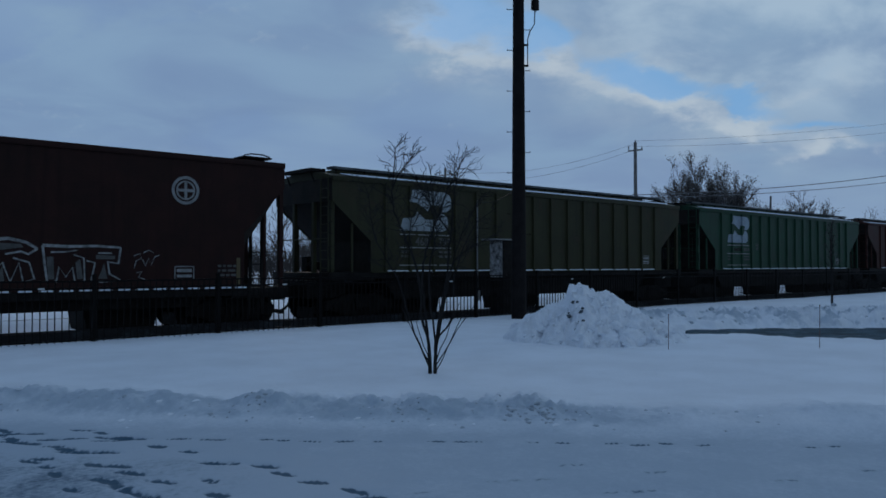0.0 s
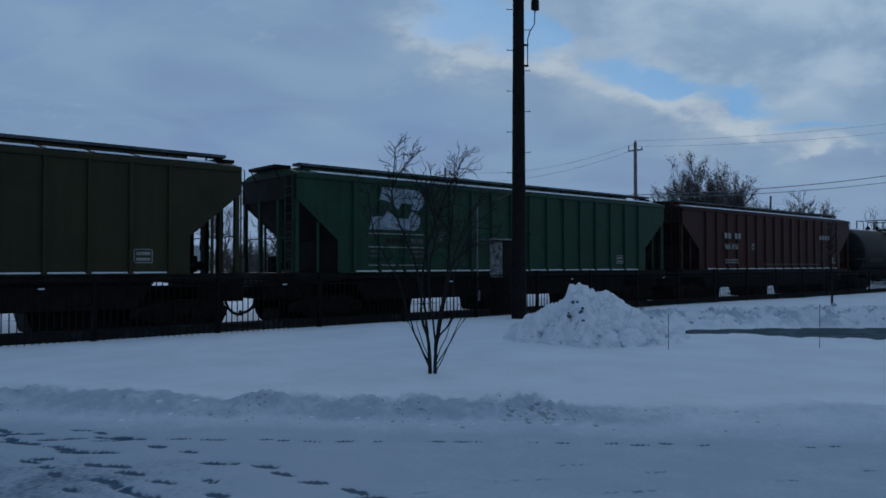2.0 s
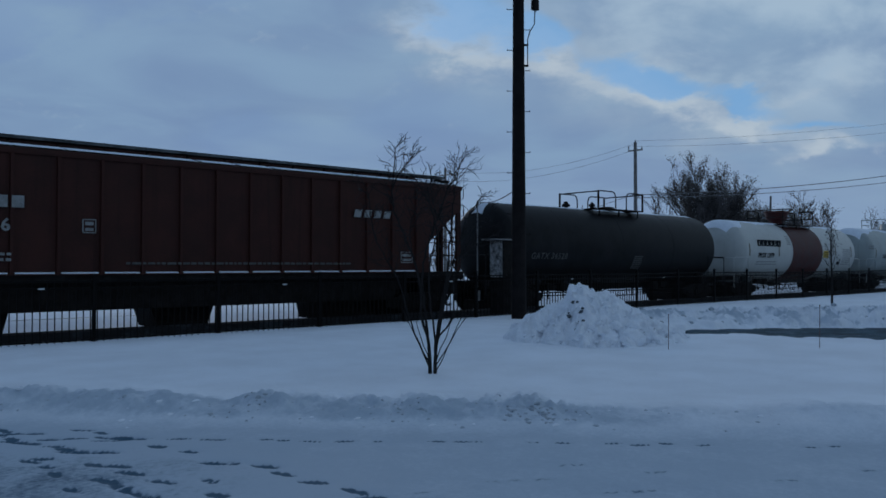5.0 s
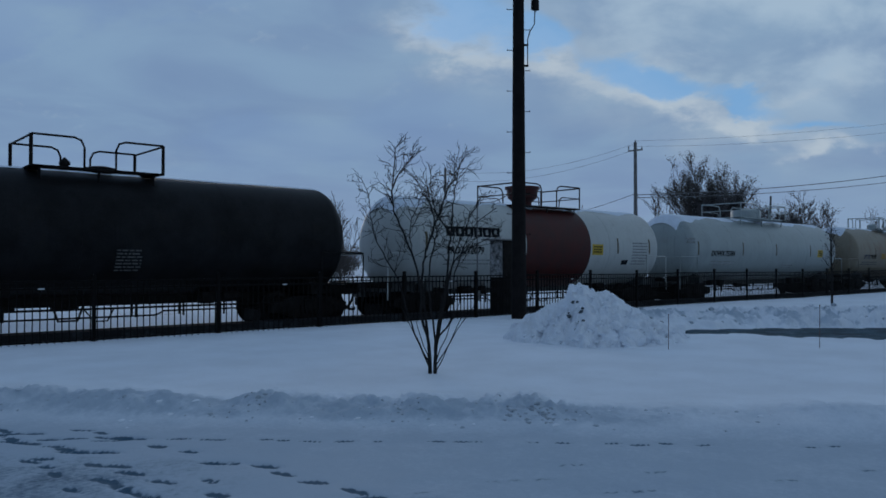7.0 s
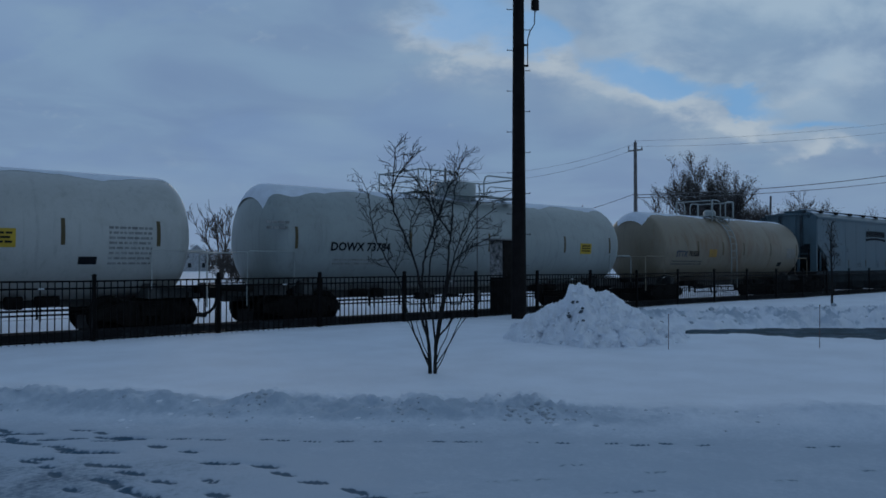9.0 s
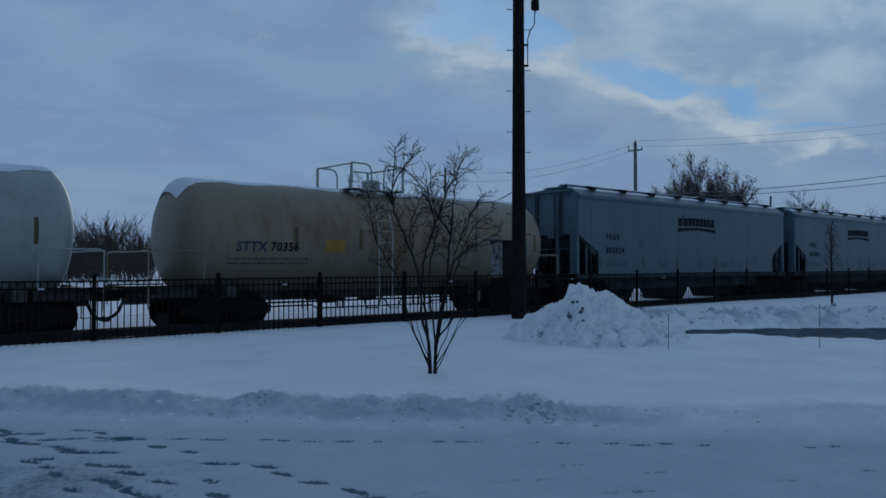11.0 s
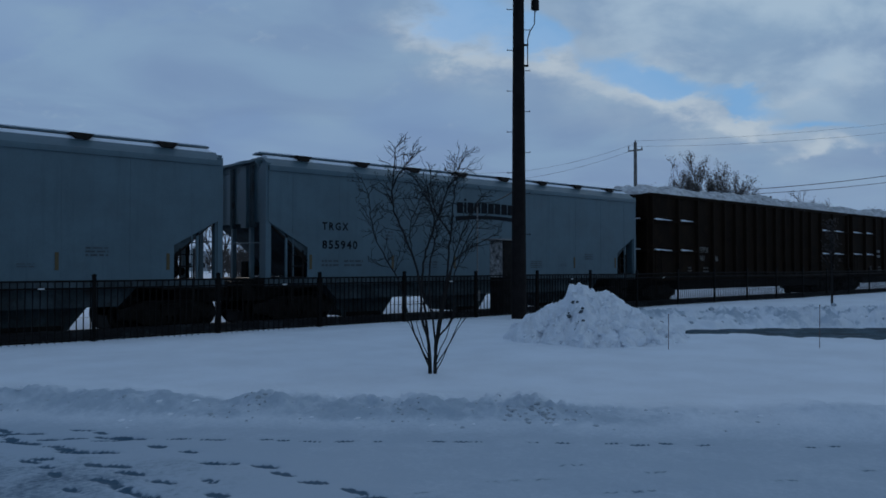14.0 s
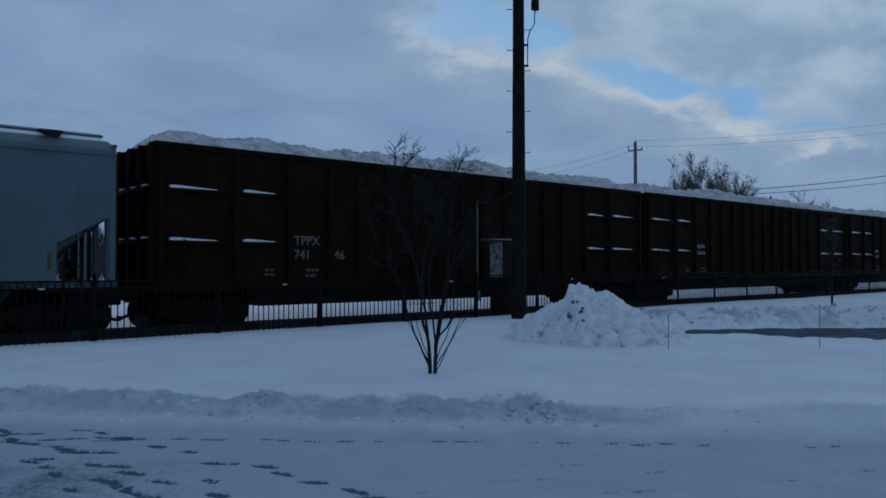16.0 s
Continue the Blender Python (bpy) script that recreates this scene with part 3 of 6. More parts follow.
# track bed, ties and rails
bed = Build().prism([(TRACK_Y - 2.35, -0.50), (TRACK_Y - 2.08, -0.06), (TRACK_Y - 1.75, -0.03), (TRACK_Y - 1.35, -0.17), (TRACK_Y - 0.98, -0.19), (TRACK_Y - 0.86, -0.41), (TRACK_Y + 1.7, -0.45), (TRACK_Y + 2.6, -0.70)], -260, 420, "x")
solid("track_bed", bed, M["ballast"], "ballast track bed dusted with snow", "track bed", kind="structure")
for sgn in (-1, 1):
    yc = TRACK_Y + sgn * 0.7525
    pr = [(-0.07, -0.17), (0.07, -0.17), (0.07, -0.155), (0.012, -0.135), (0.012, -0.045), (0.036, -0.035), (0.036, 0.0), (-0.036, 0.0), (-0.036, -0.035), (-0.012, -0.045), (-0.012, -0.135), (-0.07, -0.155)]
    solid("rail", Build().prism([(yc + a, RAIL_Z - DROP + b) for a, b in pr], -260, 420, "x"), M["rail"], "rusty steel rail with a worn bright head", "rail", group="rails", kind="structure")
ties = Build()
for k in range(-30, 260):
    x = k * 0.53
    ties.box(x - 0.11, x + 0.11, TRACK_Y - 1.3, TRACK_Y + 1.3, RAIL_Z - DROP - 0.33, RAIL_Z - DROP - 0.172)
solid("railway_ties", ties, M["tie"], "dark timber railway ties in the ballast", "railway ties", kind="stuff")

# ---- fence ----
FENCE_Y, PANEL, POST0 = 15.11, 2.4384, 4.55
fence = thing("fence", "black ornamental steel fence standing in snow along the track", "fence", pose(0, FENCE_Y, 0))
post_me = Build().box(-0.032, 0.032, -0.032, 0.032, -0.25, 1.22).box(-0.04, 0.04, -0.04, 0.04, 1.22, 1.235).prism([(-0.03, 1.235), (0.03, 1.235), (0, 1.255)], -0.03, 0.03).mesh("post", M["fence"])
rail_me = Build().box(0.034, PANEL - 0.034, -0.019, 0.019, -0.016, 0.016).mesh("fence_rail", M["fence"])
picket_me = Build().box(-0.009, 0.009, -0.009, 0.009, -0.07, 1.10).mesh("picket", M["fence"])
tag_me = Build().box(-0.055, 0.055, -0.026, -0.02, -0.012, 0.012).mesh("reflector", M["white_paint"])
rest = Build()
N_PICK = 20
for k in range(-5, 48):
    x0 = POST0 + k * PANEL
    gh = float(ground_height(x0, FENCE_Y))
    part("post", post_me, None, fence, m=pose(x0, 0, gh))
    gz1 = float(ground_height(x0 + PANEL, FENCE_Y))
    lean = math.degrees(math.atan2(gz1 - gh, PANEL))
    for z in (1.115, 0.985, 0.035):
        part("fence_rail", rail_me, None, fence, m=pose(x0, 0, gh + z, 0, -lean, 0))
    for i in range(N_PICK):
        x = x0 + PANEL * (i + 0.5) / N_PICK
        z = gh + (gz1 - gh) * (i + 0.5) / N_PICK
        if -1 <= k < 13:
            part("picket", picket_me, None, fence, m=pose(x, 0, z))
        else:
            rest.box(x - 0.009, x + 0.009, -0.009, 0.009, z - 0.07, z + 1.10)
    if k in (-1, 1, 3, 5, 7):
        part("reflector", tag_me, None, fence, "small white reflector tag", m=pose(x0 + PANEL * 0.63, 0, gh + 0.98))
tagged(part("far_picket_run", rest, M["fence"], fence), kind="stuff")

# ---- utility pole by the fence ----
pole = thing("utility_pole", "tall dark creosoted wooden utility pole with step bolts", "utility pole", pose(*at(1.99, 20.3, float(ground_height(at(1.99, 20.3).x, at(1.99, 20.3).y)))))
prof = [(-0.4, 0.205), (0.0, 0.2), (3.0, 0.18), (7.0, 0.155), (11.5, 0.13)]
part("shaft", Build().lathe(prof, 20, "z"), M["pole"], pole)
bolt_me = Build().tube([(0.12, 0, 0), (0.30, 0, 0)], 0.009, 6).tube([(0.295, 0, -0.012), (0.295, 0, 0.028)], 0.012, 6).mesh("step_bolt", M["iron"])
sd_deg = math.degrees(math.atan2(side.y, side.x))
for i in range(14):
    part("step_bolt", bolt_me, None, pole, m=pose(0, 0, 2.2 + 0.54 * i, 0, 0, sd_deg + (180 if i % 2 else 0)))
cond = [side * 0.24 + Vector((0, 0, 6.65)), side * 0.24 + Vector((0, 0, 7.35)), side * 0.30 + Vector((0, 0, 7.55)), side * 0.42 + Vector((0, 0, 7.75)), side * 0.44 + Vector((0, 0, 8.2))]
part("riser_cable", Build().tube(cond, 0.014, 8), M["hose"], pole, "black riser cable with a bracket")
part("cable_box", Build().box(side.x * 0.44 - 0.09, side.x * 0.44 + 0.09, side.y * 0.44 - 0.07, side.y * 0.44 + 0.07, 8.12, 8.4), M["iron"], pole, bevel=0.015)
for z in (6.65, 7.2):
    part("bracket", Build().tube([side * 0.15 + Vector((0, 0, z)), side * 0.26 + Vector((0, 0, z))], 0.03, 8), M["iron"], pole)

# ---- trackside cabinet and cable post ----
cx = at(1.80, 23.35)
cab = thing("relay_cabinet", "grey steel trackside cabinet with a mottled side and flat lid", "cabinet", pose(cx.x, cx.y, -0.15))
# lit and shaded sides by colour: near-black body, paler mottled panel on the left
part("body", Build().box(-0.27, 0.27, -0.27, 0.27, -0.3, 2.30), M["iron"], cab, bevel=0.012)
part("lit_side_panel", Build().box(-0.285, -0.272, -0.26, 0.26, 1.2, 2.28), material("mottled_lit_panel_paint", (0.22, 0.215, 0.21), 0.7, dark=0.12, light=2.0, grain=7, blot=9, bump=0.004), cab, "mottled white and black side panel, painted paler as the lit side")
part("lid", Build().box(-0.60, 0.32, -0.32, 0.32, 2.30, 2.345), M["grey_box"], cab, "flat overhanging lid", bevel=0.008)
part("door", Build().box(-0.24, 0.24, -0.29, -0.271, 0.2, 2.2), M["iron"], cab, bevel=0.005)
px = at(1.03, 23.2)
cp = thing("cable_post", "thin grey steel post carrying a cable beside the cabinet", "post", pose(px.x, px.y, -0.2))
part("tube", Build().tube([(0, 0, -0.2), (0, 0, 3.55)], 0.022, 10), M["grey_box"], cp)
part("junction_box", Build().box(-0.09, 0.09, -0.07, 0.07, 0.55, 0.85), M["grey_box"], cp, bevel=0.01)
pp = at(1.85, 20.3, 3.35)
cable = [Vector((px.x, px.y, 3.3)).lerp(pp, i / 10) - Vector((0, 0, 0.12 * math.sin(math.pi * i / 10))) for i in range(11)]
solid("drop_cable", Build().tube(cable, 0.012, 6), M["hose"], "thin black drop cable from pole to post", "cable")

# ---- ploughed snow pile ----
PC = at(2.82, 14.9)


def pile_height(a, b):
    """a to the right, b away, from the pile's middle."""
    ridge = np.interp(a, (-1.75, -1.45, -1.04, -0.61, -0.47, -0.39, -0.20, 0.0, 0.13, 0.34, 0.54, 0.70, 0.97, 1.27, 1.63, 1.95), (0, 0.31, 0.56, 0.75, 0.83, 1.06, 1.11, 0.95, 0.91, 0.98, 0.87, 0.71, 0.58, 0.40, 0.20, 0))
    n1 = LAT.fbm(a * 1.9 + 40, b * 1.9 + 9, 3, 0.5) - 0.5
    reach = np.where(b < 0, 0.35 + 1.35 * np.sqrt(ridge), 0.3 + 0.9 * ridge)
    fall = np.clip(1 - np.abs(b + 0.15 * n1) / reach, 0, 1)
    hgt = ridge * (0.35 * fall + 0.65 * fall ** 1.7)
    mask = step(hgt, 0.02, 0.2) * (1 - 0.70 * step(hgt, 0.70 * ridge, 0.97 * ridge))
    # broken faces: creased at three sizes, with flat planes between
    c1 = np.abs(LAT.fbm(a * 2.4 + 3, b * 2.4, 2, 0.5) - 0.5)
    c2 = np.abs(LAT.fbm(a * 5.3 + 13, b * 5.3, 2, 0.5) - 0.5)
    c3 = np.abs(LAT.fbm(a * 13, b * 13 + 7, 3, 0.6) - 0.5)
    hgt = hgt + mask * (n1 * 0.28 + np.minimum(c1, 0.22) * 0.75 + np.minimum(c2, 0.2) * 0.62 + np.minimum(c3, 0.2) * 0.40 - 0.22)
    return hgt - 0.16 * (1 - step(hgt, 0.0, 0.10))


pa = np.arange(-2.3, 2.6, 0.022)
pb = np.arange(-1.9, 1.9, 0.022)
A2, B2 = np.meshgrid(pa, pb)
pile = solid("snow_mound", grid_mesh("snow_mound", pa, pb, pile_height(A2, B2), M["pile_snow"]), M["pile_snow"], "rough heap of ploughed snow with icy clods", "snow mound",
             pose(PC.x, PC.y, float(ground_height(PC.x, PC.y)) - 0.02, 0, 0, -YAW))


def clod(r, seed, squash=0.75):
    rr = random.Random(seed)
    bm = bmesh.new()
    bmesh.ops.create_icosphere(bm, subdivisions=2, radius=r)
    off = Vector((rr.uniform(0, 50), rr.uniform(0, 50), rr.uniform(0, 50)))
    cuts = [(Vector((rr.gauss(0, 1), rr.gauss(0, 1), rr.gauss(0, 1))).normalized(), rr.uniform(0.45, 0.85) * r) for k in range(9)]
    for vtx in bm.verts:
        for n, far in cuts:
            over = vtx.co.dot(n) - far
            if over > 0:
                vtx.co -= n * over * 0.9
        vtx.co *= 1 + noise.noise(vtx.co / r * 2.4 + off) * 0.22
        vtx.co.z *= squash
    me = bpy.data.meshes.new("clod")
    bm.to_mesh(me)
    bm.free()
    me.materials.append(M["snow"])
    return me


clods = [clod(1.0, s) for s in range(5)]
rr = random.Random(11)
for i in range(270):
    a, b = rr.uniform(-1.6, 1.9), rr.uniform(-1.7, 0.1)
    hz = float(pile_height(np.array(a), np.array(b)))
    if hz < 0.04:
        continue
    s = rr.choice((0.025, 0.03, 0.04, 0.055, 0.075, 0.10)) * (1.25 if hz < 0.4 else 0.8)
    part("clod", clods[i % 5], None, pile, m=Matrix.Translation((a, b, hz - 0.25 * s)) @ Matrix.Rotation(rr.uniform(0, 6), 4, "Z") @ Matrix.Scale(s, 4))
for i in range(30):
    a, b = rr.uniform(0.1, 1.5), rr.uniform(-1.5, -0.7)
    hz = float(pile_height(np.array(a), np.array(b)))
    if hz < 0.05:
        continue
    s = rr.uniform(0.12, 0.24)
    part("clod", clods[i % 5], None, pile, m=Matrix.Translation((a, b, hz - 0.4 * s)) @ Matrix.Rotation(rr.uniform(0, 6), 4, "Z") @ Matrix.Rotation(rr.uniform(-0.5, 0.5), 4, "X") @ Matrix.Scale(s, 4))
ice = clods[2].copy()
ice.materials.clear()
ice.materials.append(M["dirty_ice"])
for i in range(26):
    if i < 14:
        a, b = -0.40 + 0.10 * math.cos(i * 0.9) + rr.gauss(0, 0.025), -0.78 - 0.26 * math.sin(i * 0.9)
    elif i < 20:
        a, b = (-1.30, -0.75, -0.7, -0.35, -0.25, -1.25)[i - 14] + rr.gauss(0, 0.03), (-0.9, -1.15, -0.95, -0.95, -0.8, -0.95)[i - 14]
    else:
        a, b = rr.gauss(1.2, 0.12), rr.gauss(-0.35, 0.2)
    hz = float(pile_height(np.array(a), np.array(b)))
    s = rr.choice((0.022, 0.032, 0.05))
    part("ice_clod", ice, None, pile, "grey dirty ice clod" if i == 0 else "", m=Matrix.Translation((a, b, hz)) @ Matrix.Rotation(rr.uniform(0, 6), 4, "Z") @ Matrix.Scale(s, 4))
# dirty lumps thrown along the banks
bits = Build()
for i in range(340):
    if i < 80:
        l = rr.gauss(0.92, 0.22)
        d = float(bank_line(np.array(l))) - 0.3 + rr.gauss(0, 0.12)
    elif i < 215:
        l = rr.choice((rr.uniform(-5.2, 3.0), rr.uniform(-5.2, 3.0), rr.gauss(-1.85, 0.3), rr.gauss(-0.3, 0.4)))
        d = float(bank_line(np.array(l))) - 0.25 + rr.gauss(0, 0.22)
    else:
        l, d = rr.uniform(4, 16), 19.4 + rr.gauss(0, 1.1)
    p = at(l, d)
    s = rr.choice((0.01, 0.014, 0.018, 0.024, 0.034)) if i < 215 else rr.choice((0.03, 0.05, 0.08))
    me = clods[i % 5]
    z = float(ground_height(p.x, p.y))
    bits.add([(p.x + vv.co.x * s, p.y + vv.co.y * s, z + vv.co.z * s - 0.3 * s) for vv in me.vertices], [tuple(pl.vertices) for pl in me.polygons])
crumbs = Build()
for i in range(40):
    l = rr.uniform(-5.4, 6.0)
    if l > 1.9 and rr.random() < 0.6:
        continue
    d = float(bank_line(np.array(l))) - 0.25 + rr.gauss(0, 0.24)
    p = at(l, d)
    s = rr.choice((0.012, 0.018, 0.025, 0.035))
    me = clods[i % 5]
    z = float(ground_height(p.x, p.y))
    crumbs.add([(p.x + vv.co.x * s * 1.5, p.y + vv.co.y * s, z + vv.co.z * s - 0.35 * s) for vv in me.vertices], [tuple(pl.vertices) for pl in me.polygons])
solid("snow_crumbs", crumbs, M["snow"], "loose snow crumbs lying along the ploughed bank", "snow crumbs", kind="stuff")
solid("snow_lumps", bits, M["packed"], "dirty frozen snow lumps scattered along the ploughed banks", "snow lumps", kind="stuff")

# ---- stakes and sapling ----
for l, d, hh, lean in ((3.85, 13.25, 0.60, 0.3), (6.43, 13.25, 0.73, 0.6)):
    p = at(l, d)
    solid("driveway_stake", Build().tube([(0, 0, -0.2), (0, 0, hh)], 0.0055, 8).tube([(0, 0, hh - 0.02), (0, 0, hh + 0.012)], 0.0075, 8), M["orange"], "thin orange driveway marker stake in the snow", "marker stake",
          pose(p.x, p.y, float(ground_height(p.x, p.y)), lean, lean, 0), group="driveway stakes")


def grow(b, p, d, length, r, level, rng, spread, shoots, up=0.2, tips=None, minr=0.003, seg=5, kink=0.25):
    """A limb that wanders and throws side shoots."""
    n = 4 if level > 0 else 3
    pts, dirs = [p.copy()], []
    for i in range(n):
        d = (d + Vector((rng.uniform(-kink, kink), rng.uniform(-kink, kink), rng.uniform(-kink, kink) + up * 0.25))).normalized()
        pts.append(pts[-1] + d * length / n)
        dirs.append(d.copy())
    end_r = max(minr * 0.6, r * (0.5 if level > 0 else 0.4))
    b.tube(pts, max(r, minr), seg if level > 0 else 4, end_r)
    if level <= 0:
        if tips is not None:
            tips.append((pts[-1], d))
        return
    k = rng.randint(*shoots)
    for j in range(k):
        s = rng.uniform(0.3, 1.0) if j else 1.0
        i = min(int(s * n), n - 1)
        q = pts[i].lerp(pts[i + 1], s * n - i)
        dd = dirs[i]
        ax = dd.orthogonal().normalized()
        ax = Matrix.Rotation(rng.uniform(0, 2 * math.pi), 3, dd) @ ax
        nd = (Matrix.Rotation(rng.uniform(0.5, 1.0) * spread, 3, ax) @ dd).normalized()
        nd = (nd + Vector((0, 0, up * 0.5))).normalized()
        grow(b, q, nd, length * rng.uniform(0.5, 0.78), r * (1 - 0.5 * s) * 0.75, level - 1, rng, spread, shoots, up, tips, minr, seg, kink)


def leaves(tips, size, n, rng, b):
    for p, d in tips:
        for i in range(n):
            c = p + Vector((rng.gauss(0, 1), rng.gauss(0, 1), rng.gauss(0, 1))) * size * 2.2
            a = Vector((rng.uniform(-1, 1), rng.uniform(-1, 1), rng.uniform(-1, 1))).normalized() * size
            e = a.orthogonal().normalized() * size * 0.6
            b.add([c - a, c + e, c + a, c - e], [(0, 1, 2, 3)])


# shrub before the fence: several stems from two short trunks
sp = at(-0.135, 10.05)
shrub = thing("bare_shrub", "bare multi-stemmed shrub standing in the snow", "shrub", pose(sp.x, sp.y, float(ground_height(sp.x, sp.y))))
rng = random.Random(21)


def twig(b, p, d, length, r, level):
    """A crooked twig that zigzags from bud to bud and forks."""
    n = 4
    pts, q = [p.copy()], p.copy()
    for k in range(n):
        d = (d + Vector((rng.gauss(0, 0.24), rng.gauss(0, 0.24), rng.gauss(0.06, 0.20)))).normalized()
        q = q + d * length / n
        pts.append(q.copy())
        if level and rng.random() < 0.75:
            ax = Matrix.Rotation(rng.uniform(0, 2 * math.pi), 3, d) @ d.orthogonal().normalized()
            twig(b, q, (Matrix.Rotation(rng.uniform(0.5, 1.0), 3, ax) @ d), length * rng.uniform(0.35, 0.6), r * 0.7, level - 1)
    b.tube(pts, r, 5 if level else 4, max(0.0018, r * 0.55))


def stem(r, away, bare, line, long=0.34, fork=0):
    """A stem through (offset to the right, height) bends; twigs above the height bare."""
    pts = [side * l + fwd * (away * z / 2.6) + Vector((0, 0, z)) for l, z in line]
    fine_pts = []
    for i in range(len(pts) - 1):
        a, b, c, e = pts[max(0, i - 1)], pts[i], pts[i + 1], pts[min(len(pts) - 1, i + 2)]
        for k in range(5):
            f = k / 5
            q = 0.5 * ((2 * b) + (c - a) * f + (2 * a - 5 * b + 4 * c - e) * f * f + (3 * b - a - 3 * c + e) * f ** 3)
            fine_pts.append(q + Vector((rng.gauss(0, 0.006), rng.gauss(0, 0.006), 0)) * min(1.0, q.z))
    fine_pts.append(pts[-1])
    b = Build().tube(fine_pts, r * 0.78, 7, 0.004)
    for i in range(2, len(fine_pts)):
        for repeat in range(2):
            if fine_pts[i].z < bare or rng.random() < 0.34:
                continue
            d = (fine_pts[i] - fine_pts[i - 1]).normalized()
            ax = Matrix.Rotation(rng.uniform(0, 2 * math.pi), 3, d) @ d.orthogonal().normalized()
            reach = long * rng.uniform(0.5, 1.15) * (1.0 if i < len(fine_pts) - 4 else 0.55)
            twig(b, fine_pts[i], Matrix.Rotation(rng.uniform(0.6, 1.15), 3, ax) @ d, reach, 0.0046 if i < len(fine_pts) - 4 else 0.0034, 2 if rng.random() < 0.5 else 1)
    part("stem", b, M["bark"], shrub)


stem(0.038, -0.05, 9.0, ((-0.032, -0.08), (-0.035, 0.2), (-0.06, 0.45), (-0.12, 0.68), (-0.15, 1.0)))
stem(0.036, 0.05, 9.0, ((0.035, -0.08), (0.035, 0.2), (0.05, 0.45), (0.11, 0.85), (0.16, 1.1)))
stem(0.015, 0.15, 1.3, ((-0.06, 0.12), (-0.27, 0.62), (-0.46, 1.22), (-0.66, 1.56), (-0.80, 1.92), (-0.84, 2.28), (-0.93, 2.52)), 0.30)
stem(0.027, -0.1, 1.6, ((-0.035, 0.15), (-0.06, 0.45), (-0.15, 0.75), (-0.17, 1.22), (-0.35, 1.76), (-0.49, 2.10), (-0.52, 2.34), (-0.48, 2.84), (-0.39, 3.04)), 0.26)
stem(0.012, -0.2, 2.4, ((-0.52, 2.30), (-0.43, 2.56), (-0.28, 2.74), (-0.18, 2.84)), 0.2)
stem(0.027, 0.2, 1.5, ((-0.03, 0.15), (-0.06, 0.45), (-0.10, 0.8), (-0.13, 1.25), (-0.06, 1.66), (0.06, 2.02), (0.17, 2.34), (0.30, 2.62), (0.42, 2.86)), 0.34)
stem(0.020, -0.3, 1.5, ((0.03, 0.15), (0.03, 0.5), (-0.03, 0.95), (-0.03, 1.4), (0.05, 1.80), (-0.02, 2.14), (-0.14, 2.36), (-0.22, 2.5)), 0.36)
stem(0.025, 0.1, 1.5, ((0.035, 0.15), (0.055, 0.45), (0.17, 1.1), (0.21, 1.6), (0.24, 1.84), (0.27, 2.2), (0.31, 2.5), (0.40, 2.88)), 0.32)
stem(0.014, -0.15, 1.9, ((0.23, 1.80), (0.06, 2.06), (-0.01, 2.3), (-0.03, 2.6)), 0.3)
stem(0.020, 0.3, 1.4, ((0.04, 0.15), (0.07, 0.45), (0.20, 1.1), (0.29, 1.54), (0.47, 1.98), (0.66, 2.34)), 0.34)
stem(0.018, -0.1, 1.3, ((0.04, 0.2), (0.07, 0.45), (0.25, 0.72), (0.30, 1.3), (0.52, 1.88), (0.83, 2.14)), 0.32)
stem(0.013, 0.2, 1.3, ((0.16, 1.0), (0.28, 1.45), (0.56, 1.66), (0.90, 1.85)), 0.28)
stem(0.012, 0.35, 1.5, ((-0.14, 1.1), (-0.26, 1.5), (-0.30, 1.9), (-0.20, 2.2), (-0.10, 2.45)), 0.34)
for sx, ln in ((-0.52, 0.80), (-0.44, 0.72), (0.50, 0.85), (0.62, 0.9), (0.40, 0.8), (-0.30, 0.6)):
    sh = Build()
    d = (side * sx + fwd * rng.uniform(-0.25, 0.25) + Vector((0, 0, 1))).normalized()
    p = side * (0.05 if sx > 0 else -0.05) + Vector((0, 0, rng.uniform(0.0, 0.2)))
    sh.tube([p + d * ln * k / 5 + Vector((rng.gauss(0, 0.008), rng.gauss(0, 0.008), 0)) * (1 if k else 0) for k in range(6)], 0.008, 5, 0.004)
    part("shoot", sh, M["bark"], shrub)

# sapling by the fence
sp = at(13.3, 26.5)
sap = thing("sapling", "young bare sapling with a few dry leaves", "tree", pose(sp.x, sp.y, float(ground_height(sp.x, sp.y))))
tr, tips = Build(), []
tr.tube([(0, 0, -0.1), (0.01, 0, 1.0), (0, 0.02, 2.0), (0.02, 0, 2.85)], 0.045, 8, 0.012)
for i in range(16):
    z = 1.15 + i * 0.105
    an = i * 2.4
    grow(tr, Vector((0, 0, z)), Vector((math.cos(an), math.sin(an), 1.3)).normalized(), 0.34 - 0.010 * i, 0.011, 1, rng, 0.8, (4, 6), 0.2, tips, 0.004, 5, 0.2)
part("trunk", tr, M["bark"], sap)
lv = Build()
leaves(tips, 0.028, 4, rng, lv)
part("crown", lv, M["dead_leaf"], sap)

# ---- railway cars: shared gear ----
CARS, WHEELS = [], []
WHEEL_R = 0.457


